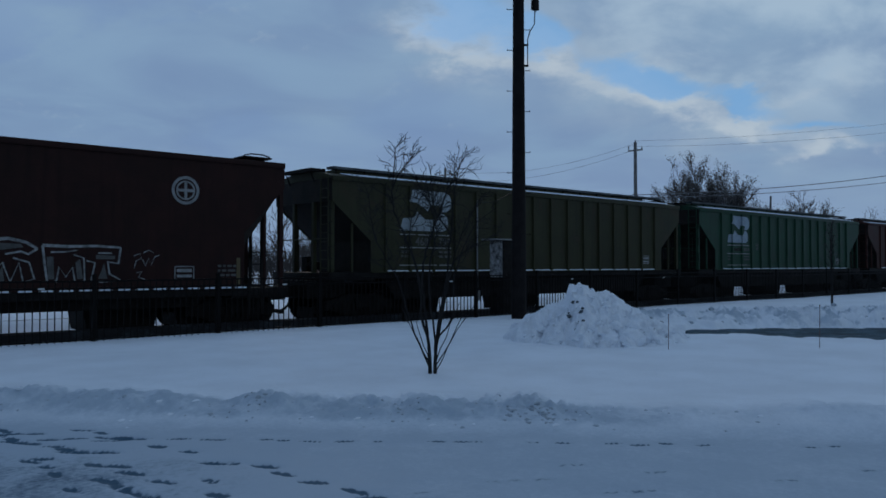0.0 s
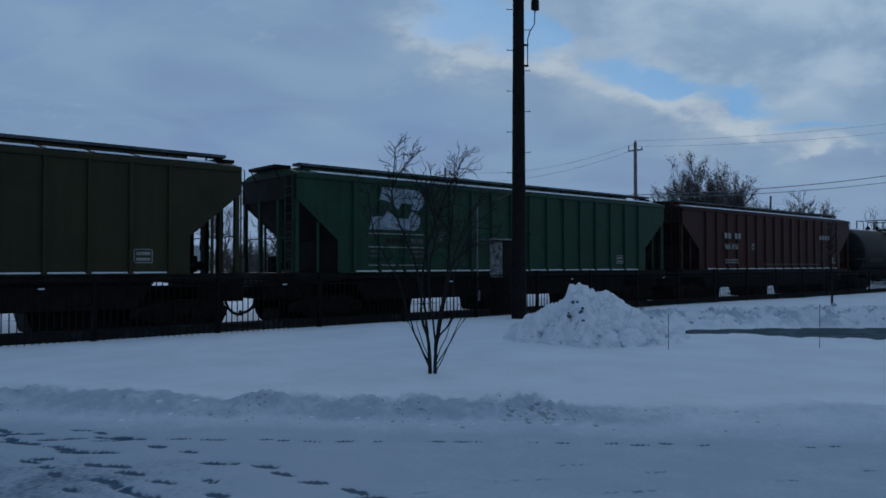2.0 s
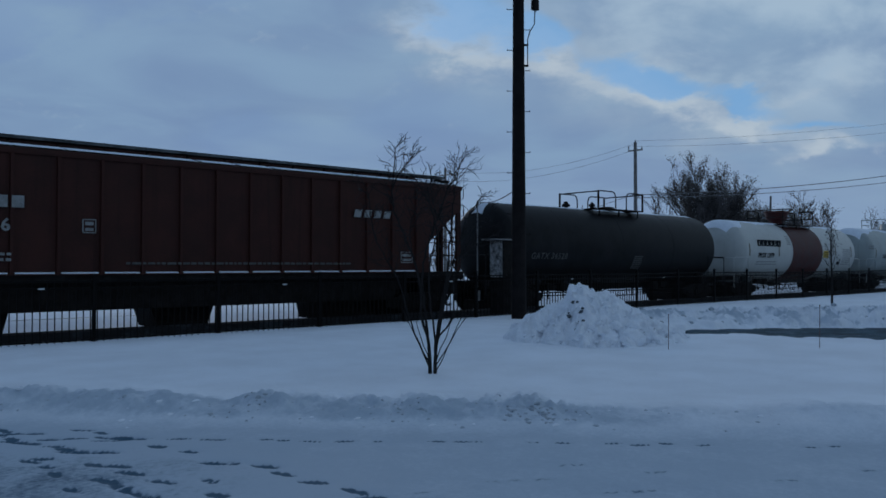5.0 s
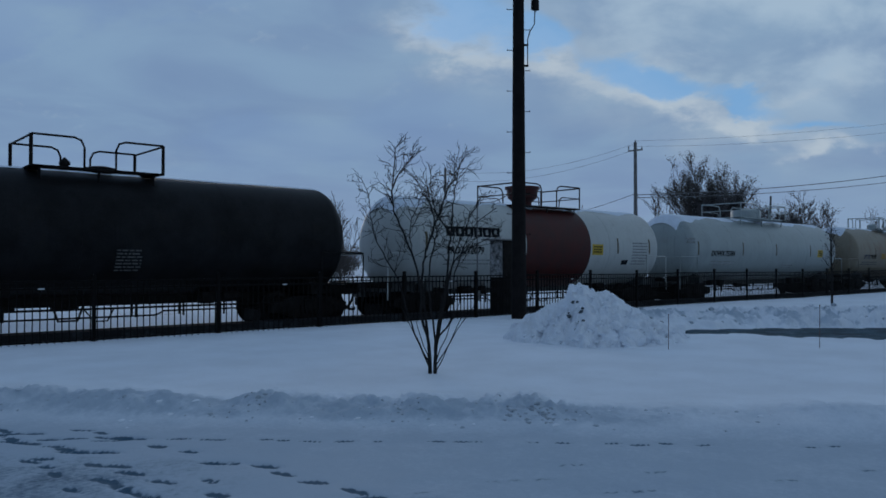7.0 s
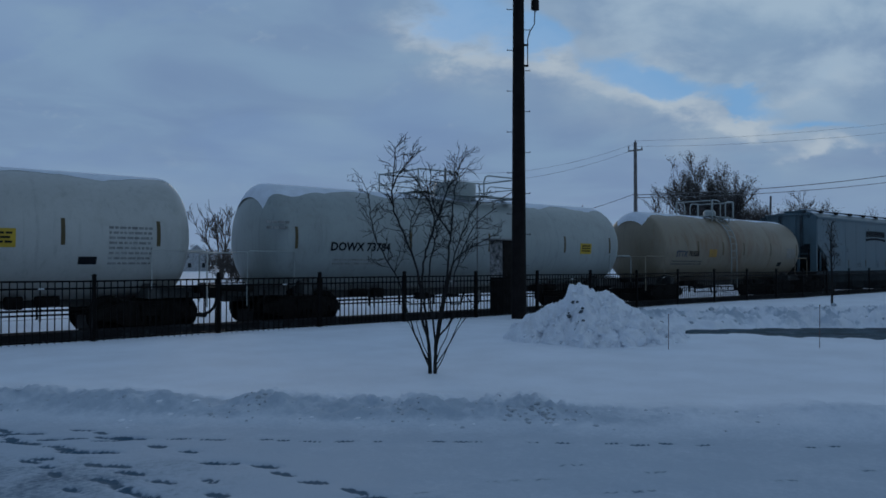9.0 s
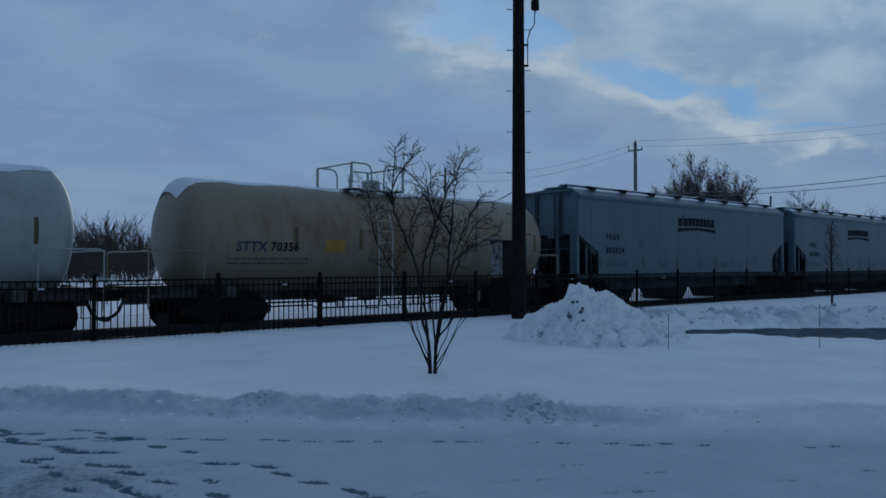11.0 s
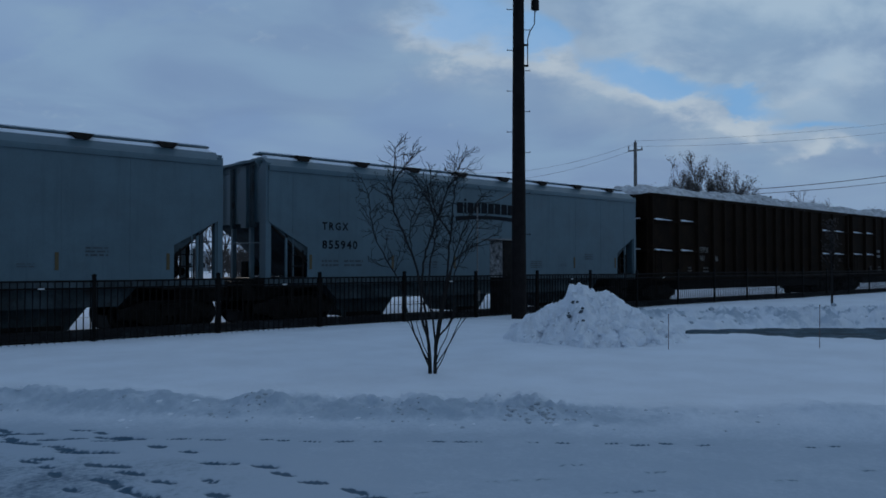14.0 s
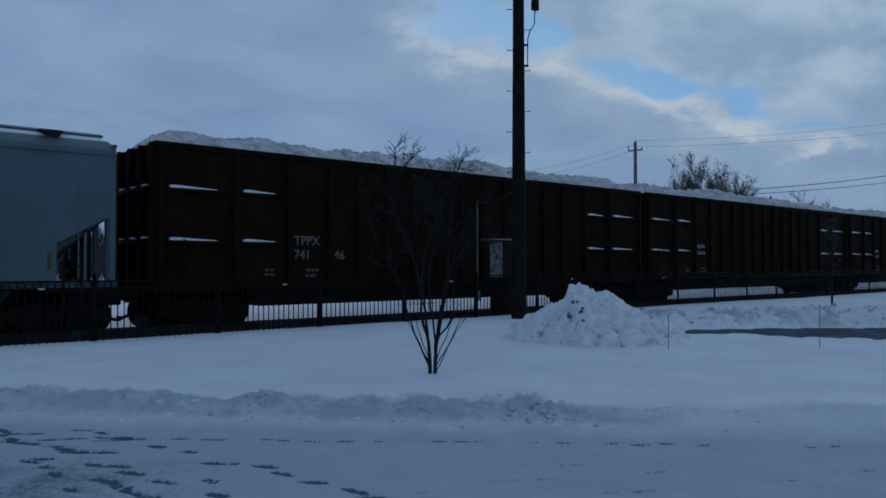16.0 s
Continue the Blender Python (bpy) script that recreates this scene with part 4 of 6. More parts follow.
def truck_meshes():
    b = Build()
    for s in (-1, 1):
        y0, y1 = s * 0.92, s * 1.08
        lo, hi = min(y0, y1), max(y0, y1)
        outer = [(-1.22, 0.36), (-1.22, 0.60), (-0.95, 0.66), (-0.55, 0.80), (0.55, 0.80), (0.95, 0.66), (1.22, 0.60), (1.22, 0.36), (0.95, 0.36), (0.55, 0.20), (-0.55, 0.20), (-0.95, 0.36)]
        b.prism(outer, lo, hi)
        for k in range(-2, 3):
            b.tube([(k * 0.14, s * 1.09, 0.30), (k * 0.14, s * 1.09, 0.56)], 0.06, 10)
        for x in (-0.889, 0.889):
            b.box(x - 0.15, x + 0.15, lo - 0.02, hi + 0.04, 0.33, 0.58)
    b.box(-0.22, 0.22, -1.15, 1.15, 0.42, 0.70)
    b.box(-1.25, 1.25, -0.5, 0.5, 0.10, 0.42)
    b.tube([(0, 0, 0.68), (0, 0, 1.0)], 0.2, 16)
    w = Build()
    w.tube([(0, -1.05, 0), (0, 1.05, 0)], 0.08, 12)
    for s in (-1, 1):
        w.lathe([(s * 0.68, 0.487), (s * 0.71, 0.487), (s * 0.72, WHEEL_R), (s * 0.81, WHEEL_R - 0.008), (s * 0.81, 0.37), (s * 0.76, 0.33), (s * 0.745, 0.15), (s * 0.82, 0.13), (s * 0.82, 0.0)], 28, "y")
        w.lathe([(s * 1.0, 0.10), (s * 1.13, 0.10), (s * 1.14, 0.06)], 10, "y")
        for k in range(3):
            a = k * 2.094
            w.tube([(math.cos(a) * 0.07, s * 1.13, math.sin(a) * 0.07), (math.cos(a) * 0.07, s * 1.16, math.sin(a) * 0.07)], 0.02, 6)
    return b.mesh("truck", M["iron"]), w.mesh("wheelset", M["iron"])


TRUCK_ME, WHEEL_ME = truck_meshes()


def coupler_mesh(reach):
    b = Build()
    b.box(-reach, -0.18, -0.09, 0.09, 0.72, 0.90)
    b.prism([(-0.30, -0.16), (-0.12, -0.17), (0.02, -0.10), (0.03, 0.02), (-0.07, 0.05), (-0.09, 0.14), (-0.30, 0.16)], 0.66, 0.96, "z")
    return b.mesh("coupler", M["iron"], 0.015)


def hose_mesh():
    pts = [(-0.55, -0.35, 0.72), (-0.50, -0.35, 0.55), (-0.42, -0.34, 0.38), (-0.30, -0.32, 0.27), (-0.15, -0.30, 0.21), (0.0, -0.30, 0.20)]
    return Build().tube(pts, 0.042, 8).tube([(-0.06, -0.30, 0.2), (0.02, -0.30, 0.24)], 0.045, 8).mesh("air_hose", M["hose"])


COUPLER_ME, HOSE_ME = coupler_mesh(0.95), hose_mesh()


def new_car(name, label, category, x):
    ob = thing(name, label, category, pose(x, TRACK_Y, RAIL_Z), group="freight train")
    CARS.append((ob, x))
    return ob


def running_gear(car, truck_x, couple, off=0.0):
    for s in (-1, 1):
        t = part("truck", TRUCK_ME, None, car, "black cast-steel truck" if s < 0 else "", m=pose(off + s * truck_x, 0, -DROP))
        for w in (-0.889, 0.889):
            WHEELS.append((part("wheelset", WHEEL_ME, None, t, m=pose(w, 0, WHEEL_R)), w))
        part("coupler", COUPLER_ME, None, car, m=pose(s * couple, 0, 0, 0, 0, 0 if s > 0 else 180))
        part("air_hose", HOSE_ME, None, car, m=pose(s * couple, 0.0, 0, 0, 0, 0 if s > 0 else 180))


def ladder(x0, x1, y, z0, z1, n, r=0.016):
    b = Build()
    for x in (x0, x1):
        b.box(x - 0.022, x + 0.022, y - 0.015, y + 0.015, z0, z1)
    for i in range(n):
        z = z0 + (i + 0.5) * (z1 - z0) / n
        b.tube([(x0, y, z), (x1, y, z)], r, 6)
    return b


def bars(b, x0, x1, y, z0, z1, rows, seed, gap=0.45):
    """Unreadable stencil lines: short plain bars."""
    rr = random.Random(seed)
    hh = (z1 - z0) / rows
    for i in range(rows):
        x = x0
        zz = z1 - (i + 0.5) * hh
        while x < x1 - 0.02:
            w = min(rr.uniform(0.06, 0.22), x1 - x)
            b.box(x, x + w, y - 0.003, y, zz - hh * 0.25, zz + hh * 0.25)
            x += w + 0.04
    return b


def disc(b, x, y, z, r0, r1, a0=0.0, a1=360.0, n=32):
    vs, fs = [], []
    for i in range(n + 1):
        a = radians(a0 + (a1 - a0) * i / n)
        for r in (r0, r1):
            vs += [(x + math.cos(a) * r, y, z + math.sin(a) * r), (x + math.cos(a) * r, y + 0.004, z + math.sin(a) * r)]
    for i in range(n):
        k = i * 4
        fs += [(k, k + 2, k + 6, k + 4), (k, k + 1, k + 5, k + 4), (k + 2, k + 3, k + 7, k + 6)]
    return b.add(vs, fs)


def flat(b, poly, y, t=0.004):
    return b.prism(poly, y - t, y)


# ---- covered hoppers ----
def hopper(label, x, paint, half=8.85, eave=4.10, peak=4.34, sill=1.37, end_z=3.40, slope=(7.50, 2.27), truck=7.5, couple=9.55,
           ribs=True, bays=((-5.15, 1.0, 1.13), (0.0, 0.66, 0.84), (5.2, 1.0, 1.15)), belly=0.51, low=-0.03, bay_mat=None, roofwalk=True, width=1.6, bin_mat=None, sill_mat=None, name="covered_hopper"):
    car = new_car(name, label, "railway car", x)
    bay_mat = bay_mat or M["iron"]
    hw = width
    # hollow ends: side sheets reach out over the slope sheets
    sx, sz = slope
    inner = [(-half + 0.05, eave), (half - 0.05, eave), (half - 0.05, end_z), (sx - 0.75, sill), (-sx + 0.75, sill), (-half + 0.05, end_z)]
    if ribs:
        inner = [(-half + 0.05, eave), (half - 0.05, eave), (half - 0.05, end_z), (sx - 0.05, sz), (sx - 0.05, sill), (-sx + 0.05, sill), (-sx + 0.05, sz), (-half + 0.05, end_z)]
    # the bin's dark colour carries dirt and the shade of the recessed ends
    part("bin", Build().prism(inner, -hw + 0.05, hw - 0.05), bin_mat or M["grime_and_shade"], car)
    outline = [(-half, eave), (half, eave), (half, end_z), (sx, sz), (sx, sill), (-sx, sill), (-sx, sz), (-half, end_z)]
    for s in (-1, 1):
        part("side_sheet", Build().prism(outline, s * hw - 0.012, s * hw + 0.012), paint, car)
    # ribbed cars: end walls darkened for the shade between neighbouring cars
    for s in (-1, 1):
        part("end_wall", Build().box(min(s * (half - 0.04), s * half), max(s * (half - 0.04), s * half), -hw + 0.02, hw - 0.02, end_z + 0.01, eave - 0.04), M["grime_and_shade"] if ribs else paint, car)
    n = 9
    arch = [(-hw - 0.02, eave - 0.03)] + [(-hw + 2 * hw * i / n, eave + (peak - eave) * math.sin(math.pi * i / n) ** 0.8) for i in range(n + 1)] + [(hw + 0.02, eave - 0.03)]
    part("roof", Build().prism(arch, -half, half, "x"), paint, car)
    for s in (-1, 1):
        part("top_chord", Build().box(-half, half, s * (hw + 0.03) - 0.03, s * (hw + 0.03) + 0.03, eave - 0.13, eave + 0.01), paint, car, bevel=0.01)
        part("side_sill", Build().box(-half - 0.1, half + 0.1, s * (hw - 0.02) - 0.045, s * (hw - 0.02) + 0.045, sill - 0.20, sill - 0.01), sill_mat or M["iron"], car)
    if ribs:
        rib = Build().prism([(-0.05, -0.0), (0.05, 0.0), (0.035, -0.075), (-0.035, -0.075)], sill + 0.0, eave - 0.13, "z").mesh("rib", paint)
        for k in range(-8, 8):
            part("rib", rib, None, car, m=pose((k + 0.5) * 0.93, -hw - 0.012, 0))
            part("rib", rib, None, car, m=pose((k + 0.5) * 0.93, hw + 0.012, 0, 0, 0, 180))
        # snow caught on the sill between the ribs
        lip = Build()
        for k in range(-7, 8):
            w = 0.93
            lip.prism([(-hw - 0.085, sill), (-hw - 0.012, sill), (-hw - 0.012, sill + 0.036), (-hw - 0.06, sill + 0.02)], (k - 0.5) * w + 0.07, (k + 0.5) * w - 0.07, "x")
        part("snow", lip, M["car_snow"], car, "snow caught along the sill", bevel=0.0)
        roof_rng = random.Random(int(x))
        for k in range(-8, 8):
            a, c = k * 1.03 + roof_rng.choice((0.0, 0.0, 0.02, 0.12)), (k + 1) * 1.03 - 0.02
            part("roof_snow", Build().prism([(-hw + 0.04, eave + 0.055), (-hw + 0.5, eave + 0.14), (-hw + 0.5, eave + 0.165), (-hw + 0.1, eave + 0.08)], a, c, "x"), M["car_snow"], car)
        part("ledge", Build().box(-sx, sx, -hw - 0.09, -hw - 0.012, sill - 0.03, sill), paint, car)
    # underside: hopper bays round the centre sill
    for c, lo_w, hi_w in bays:
        part("hopper_bay", Build().prism([(c - hi_w, sill - 0.02), (c + hi_w, sill - 0.02), (c + hi_w, belly), (c + lo_w, low), (c - lo_w, low), (c - hi_w, belly)], -0.65, 0.65), bay_mat, car)
    part("under_floor", Build().prism([(-sx + 0.6, sill - 0.02), (sx - 0.6, sill - 0.02), (sx - 1.2, belly), (-sx + 1.2, belly)], -1.25, 1.25), bay_mat, car)
    for c, lo_w, hi_w in bays:
        part("outlet_gate", Build().box(c - lo_w + 0.1, c + lo_w - 0.1, -0.72, 0.72, low, low + 0.12).tube([(c - 0.4, -0.95, low + 0.1), (c - 0.4, 0.95, low + 0.1)], 0.03, 8), M["iron"], car, bevel=0.01)
    part("centre_sill", Build().box(-couple + 0.45, couple - 0.45, -0.33, 0.33, 0.62, 1.02), M["iron"], car)
    # end platforms, posts, ladders
    for s in (-1, 1):
        e = s * half
        part("end_sill", Build().box(min(e - s * 1.5, e + s * 0.12), max(e - s * 1.5, e + s * 0.12), -hw, hw, sill - 0.26, sill - 0.03), M["iron"], car, bevel=0.01)
        part("draft_gear", Build().box(min(e - s * 0.9, e + s * 0.42), max(e - s * 0.9, e + s * 0.42), -0.95, 0.95, 0.60, sill - 0.1 if sill < 1.1 else 1.12), M["iron"], car, bevel=0.02)
        for yy in (-1.5, -0.55, 0.55, 1.5):
            part("end_post", Build().box(e - s * 0.06 - 0.055, e - s * 0.06 + 0.055, yy - 0.055, yy + 0.055, sill - 0.05, end_z + 0.02), paint, car)
        for yy in (-1.52, 1.52):
            part("brace_post", Build().box(s * (sx + 0.62) - 0.03, s * (sx + 0.62) + 0.03, yy - 0.03, yy + 0.03, sill - 0.05, sz + 0.5), paint, car)
        if not ribs:
            part("end_ladder", ladder(min(s * (sx + 0.15), s * (sx + 0.5)), max(s * (sx + 0.15), s * (sx + 0.5)), -hw - 0.02, sill - 0.7, sill + 0.75, 5), M["iron"], car)
        lad, ly = Build(), -1.5 if ribs else 1.1
        for i in range(10):
            z = sill + 0.1 + i * (eave - sill - 0.2) / 10
            lad.tube([(e + s * 0.06, ly, z), (e + s * 0.06, ly + 0.4, z)], 0.014, 6)
        for yy in (ly, ly + 0.4):
            lad.box(e + s * 0.06 - 0.015, e + s * 0.06 + 0.015, yy - 0.02, yy + 0.02, sill, eave)
        part("side_ladder", lad, paint, car)
        part("handrail", Build().tube([(e + s * 0.05, -1.5, sill + 0.95), (e + s * 0.05, 1.5, sill + 0.95)], 0.018, 6), paint, car)
        for yy, dx in ((-1.0, 0.35), (-0.15, 0.25), (0.25, 0.5), (1.0, 0.3)):
            part("end_pipe", Build().tube([(e - s * dx, yy, sill - 0.05), (e - s * dx, yy, end_z - dx * 0.9 + 0.02)], 0.05, 8), M["iron"], car)
        if s > 0:
            part("brake_wheel", Build().lathe([(0.0, 0.26), (0.03, 0.28), (0.06, 0.26), (0.06, 0.22), (0.0, 0.22)], 20, "x", (e + s * 0.03, 0.75, sill + 0.75)), M["iron"], car)
        part("brake_gear", Build().box(e - s * 0.45 - 0.12, e - s * 0.45 + 0.12, 0.3, 0.6, sill, sill + 0.45).tube([(e - s * 0.45, -0.2, sill + 0.18), (e - s * 0.45, 0.3, sill + 0.18)], 0.12, 12), M["iron"], car)
    if roofwalk:
        for yy in (-0.78, 0.78):
            part("roofwalk", Build().box(-half + 0.45, half - 0.1, yy - 0.18, yy + 0.18, eave + 0.30, eave + 0.375), M["walkway"], car)
        sup = Build().box(-0.02, 0.02, -0.02, 0.02, eave + 0.05, eave + 0.335).mesh("roofwalk_bracket", M["iron"])
        for k in range(-8, 9):
            for yy in (-0.86, 0.86):
                part("roofwalk_bracket", sup, None, car, m=pose(k * 1.03, yy, 0))
        for s in (-1, 1):
            e = s * half
            part("end_platform", Build().box(min(e - s * 0.30, e + s * 0.22), max(e - s * 0.30, e + s * 0.22), -0.78, 0.78, eave + 0.20, eave + 0.29)
                 .tube([(e + s * 0.18, -0.7, eave + 0.22), (e + s * 0.02, -0.7, eave - 0.12)], 0.02, 6).tube([(e + s * 0.18, 0.7, eave + 0.22), (e + s * 0.02, 0.7, eave - 0.12)], 0.02, 6), M["iron"], car)
            for z in (sill + 0.55, sill + 1.25, sill + 1.95, sill + 2.5):
                part("grab_iron", Build().tube([(e, -hw - 0.02, z + 0.17), (e + s * 0.1, -hw - 0.02, z + 0.16), (e + s * 0.1, -hw - 0.02, z - 0.16), (e, -hw - 0.02, z - 0.17)], 0.014, 6), M["iron"], car)
        part("hatch_trough", Build().box(-half + 0.9, half - 0.9, -0.36, 0.36, peak - 0.05, peak + 0.12), paint, car, bevel=0.02)
    running_gear(car, truck, couple)
    return car


def drape(b, poly, face, cell=0.0155):
    """A painted shape that follows the side sheet and its ribs, in narrow upright slips."""
    def depth(x):
        dx = abs(x - (math.floor(x / 0.93) + 0.5) * 0.93)
        return face - 0.004 - 0.075 * min(1.0, max(0.0, (0.052 - dx) / 0.015))
    n, lo, hi = len(poly), min(p[0] for p in poly), max(p[0] for p in poly)
    steps = max(2, int((hi - lo) / cell))
    for i in range(steps):
        xa, xb = lo + (hi - lo) * i / steps, lo + (hi - lo) * (i + 1) / steps
        spans = []
        for xx in (xa + 1e-5, xb - 1e-5):
            cuts = []
            for k in range(n):
                (x0, z0), (x1, z1) = poly[k], poly[(k + 1) % n]
                if (x0 <= xx) != (x1 <= xx):
                    cuts.append(z0 + (z1 - z0) * (xx - x0) / (x1 - x0))
            spans.append(sorted(cuts))
        if len(spans[0]) != len(spans[1]):
            spans = [max(spans, key=len)] * 2
        for k in range(0, len(spans[0]) - 1, 2):
            b.add([(xa, depth(xa), spans[0][k]), (xb, depth(xb), spans[1][k]), (xb, depth(xb), spans[1][k + 1]), (xa, depth(xa), spans[0][k + 1])], [(0, 1, 2, 3)])
    return b


def old_logo(car, x0, z0, w, y, mat, number="", seed=1):
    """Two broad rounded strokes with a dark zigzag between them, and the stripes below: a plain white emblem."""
    hh = w * 0.61
    def lobe(cx, za, zb, right, left):
        r = (zb - za) / 2
        arc = [(cx + math.cos(radians(t)) * (right - cx), za + r + math.sin(radians(t)) * r) for t in range(-90, 91, 10)]
        return [(x0 + a * w, z0 + c * hh) for a, c in arc + left]
    upper = lobe(0.85, 0.49, 0.985, 1.0, [(0.21, 1.0), (0.155, 0.70), (0.31, 0.69), (0.53, 0.49), (0.575, 0.645), (0.79, 0.645), (0.76, 0.49)])
    lower = lobe(0.80, 0.0, 0.455, 0.935, [(0.755, 0.44), (0.70, 0.275), (0.47, 0.29), (0.32, 0.47), (0.265, 0.32), (0.05, 0.29), (0.0, 0.0)])
    tagged(part("emblem", drape(Build(), upper, y), mat, car, "worn white painted emblem"), kind="stuff")
    tagged(part("emblem", drape(Build(), lower, y), mat, car), kind="stuff")
    rl = random.Random(seed)
    for z in (z0 - 0.12, z0 - 0.52, z0 - 1.06):
        a, e = x0 - 0.02, x0 + w
        while a < e - 0.1:
            c = min(e, a + rl.uniform(0.4, 1.3))
            part("stripe", drape(Build(), [(a, z - 0.018), (c, z - 0.018), (c, z + 0.018), (a, z + 0.018)], y), M["faded_white"], car)
            a = c + rl.choice((0.015, 0.03, 0.1))
    if number:
        for word, xx in zip(number.split(), (x0 + 0.60, x0 + 1.54)):
            lettering("number", word, 0.25, M["dim_white"], car, on_side(xx, y - 0.004, z0 - 0.45), "worn white car number")
    else:
        tagged(part("number_mark", bars(Build(), x0 + 0.65, x0 + 1.3, y, z0 - 0.46, z0 - 0.18, 1, seed), M["grime_and_shade"], car), kind="stuff")
        tagged(part("number_mark", bars(Build(), x0 + 1.55, x0 + w - 0.02, y, z0 - 0.46, z0 - 0.18, 1, seed + 6), M["dim_white"], car), kind="stuff")
    tagged(part("stencil", bars(Build(), x0 + 0.05, x0 + 0.35, y, z0 - 0.86, z0 - 0.58, 2, seed + 1), M["dim_white"], car), kind="stuff")
    tagged(part("stencil", bars(Build(), x0 + w * 0.75, x0 + w, y, z0 - 0.86, z0 - 0.58, 2, seed + 2), M["dim_white"], car), kind="stuff")


def data_box(car, x, z, y, mat, w=0.45, hh=0.34):
    b = Build()
    for a in ((x - w / 2, x + w / 2, z - hh / 2, z - hh / 2 + 0.025), (x - w / 2, x + w / 2, z + hh / 2 - 0.025, z + hh / 2), (x - w / 2, x - w / 2 + 0.025, z - hh / 2, z + hh / 2),
              (x + w / 2 - 0.025, x + w / 2, z - hh / 2, z + hh / 2), (x - w / 2 + 0.06, x + w / 2 - 0.06, z + 0.02, z + 0.10), (x - w / 2 + 0.06, x + w / 2 - 0.06, z - 0.11, z - 0.04)):
        b.box(a[0], a[1], y - 0.004, y, a[2], a[3])
    part("data_panel", b, mat, car)


SIDE_Y = -1.62
# brown smooth-sided hopper with painted scrawl
h = hopper("dark brown smooth-sided covered hopper with white scrawl", 1.63, M["brown"], eave=4.30, peak=4.46, sill=0.98, end_z=3.62, slope=(7.68, 2.41), ribs=False, bays=((-4.9, 0.8, 0.9), (0, 0.8, 0.9), (4.9, 0.8, 0.9)), roofwalk=False, truck=7.62)
part("emblem_ring", disc(Build(), 6.10, SIDE_Y, 3.41, 0.28, 0.35), M["faded_white"], h, "round white painted emblem")
part("emblem_ring", disc(Build(), 6.10, SIDE_Y, 3.41, 0.20, 0.24), M["faded_white"], h)
part("emblem_bar", Build().box(5.88, 6.32, SIDE_Y - 0.004, SIDE_Y, 3.375, 3.445), M["faded_white"], h)
part("emblem_bar", Build().box(6.065, 6.135, SIDE_Y - 0.008, SIDE_Y - 0.004, 3.19, 3.63), M["faded_white"], h)
data_box(h, 6.08, 1.37, SIDE_Y, M["faded_white"], 0.5, 0.34)
b = Build()
bars(b, 6.95, 7.5, SIDE_Y, 1.25, 1.6, 3, 4)
tagged(part("stencil", b, M["dim_white"], h), kind="stuff")
part("reflector", Build().box(7.46, 7.56, SIDE_Y - 0.005, SIDE_Y, 1.05, 1.75), M["ochre"], h)
g = Build()
for w, pts in ((0.045, ((1.90, 2.10), (2.20, 2.14), (2.55, 2.06), (2.78, 1.92))), (0.03, ((2.78, 1.92), (2.60, 1.80), (2.45, 1.86), (2.15, 1.80))), (0.03, ((1.92, 1.42), (2.10, 1.62), (2.25, 1.20), (2.42, 1.62), (2.50, 1.20), (2.72, 1.26), (2.62, 1.62), (2.30, 1.72))),
               (0.04, ((2.88, 2.0), (3.40, 1.98), (4.00, 2.0), (4.55, 1.97))), (0.03, ((2.88, 2.0), (2.92, 1.62), (2.98, 1.20), (3.16, 1.18), (3.22, 1.52), (3.36, 1.30), (3.50, 1.52), (3.55, 1.20), (3.76, 1.20), (3.74, 1.72), (3.52, 1.80))),
               (0.03, ((4.55, 1.97), (4.50, 1.60), (4.26, 1.64), (4.30, 1.36), (4.58, 1.20), (4.10, 1.18), (3.90, 1.22), (3.98, 1.62), (3.80, 1.66))), (0.022, ((3.05, 1.85), (3.35, 1.86), (3.60, 1.90))), (0.022, ((4.05, 1.84), (4.35, 1.84)))):
    g.tube([(a, SIDE_Y, zz) for a, zz in pts], w, 6, w * 0.7)
for pts in (((4.85, 1.78), (5.0, 1.84), (5.03, 1.72), (4.9, 1.66), (4.86, 1.48)), ((5.06, 1.70), (5.12, 1.55), (5.2, 1.72), (5.26, 1.55), (5.34, 1.76), (5.45, 1.80)), ((5.08, 1.86), (5.2, 1.92), (5.32, 1.86)), ((4.92, 1.38), (5.05, 1.42), (4.96, 1.28), (5.12, 1.22))):
    g.tube([(a, SIDE_Y, zz) for a, zz in pts], 0.014, 6, 0.010)
smear = Build()
for poly in (((1.95, 1.20), (2.14, 1.20), (2.10, 1.55)), ((2.0, 1.88), (2.5, 1.95), (2.45, 2.02), (2.0, 2.04)), ((3.0, 1.25), (3.12, 1.25), (3.10, 1.75), (2.96, 1.75)), ((3.60, 1.25), (3.72, 1.25), (3.66, 1.70), (3.56, 1.62)), ((4.0, 1.70), (4.42, 1.70), (4.42, 1.78), (4.0, 1.80)), ((4.05, 1.25), (4.25, 1.25), (4.18, 1.60))):
    flat(smear, poly, SIDE_Y)
tagged(part("paint_smear", smear, M["dim_white"], h), kind="stuff")
me = g.mesh("scrawl", M["scrawl_paint"])
me.transform(Matrix.Translation((0, SIDE_Y, 0)) @ Matrix.Diagonal((1, 0.08, 1, 1)) @ Matrix.Translation((0, -SIDE_Y, 0)))
tagged(part("scrawl", me, None, h, "loose white spray-painted scrawl"), kind="stuff")
part("end_platform", Build().box(7.9, 8.75, -1.1, 1.1, 4.46, 4.50).tube([(7.95, -1.05, 4.52), (8.15, -1.05, 4.57), (8.5, -1.05, 4.57), (8.7, -1.05, 4.52)], 0.02, 6), M["iron"], h)
lip = Build()
for k in range(-18, 19):
    lip.box(k * 0.42 - 0.13, k * 0.42 + 0.14, -1.70, -1.58, 0.97, 1.005)
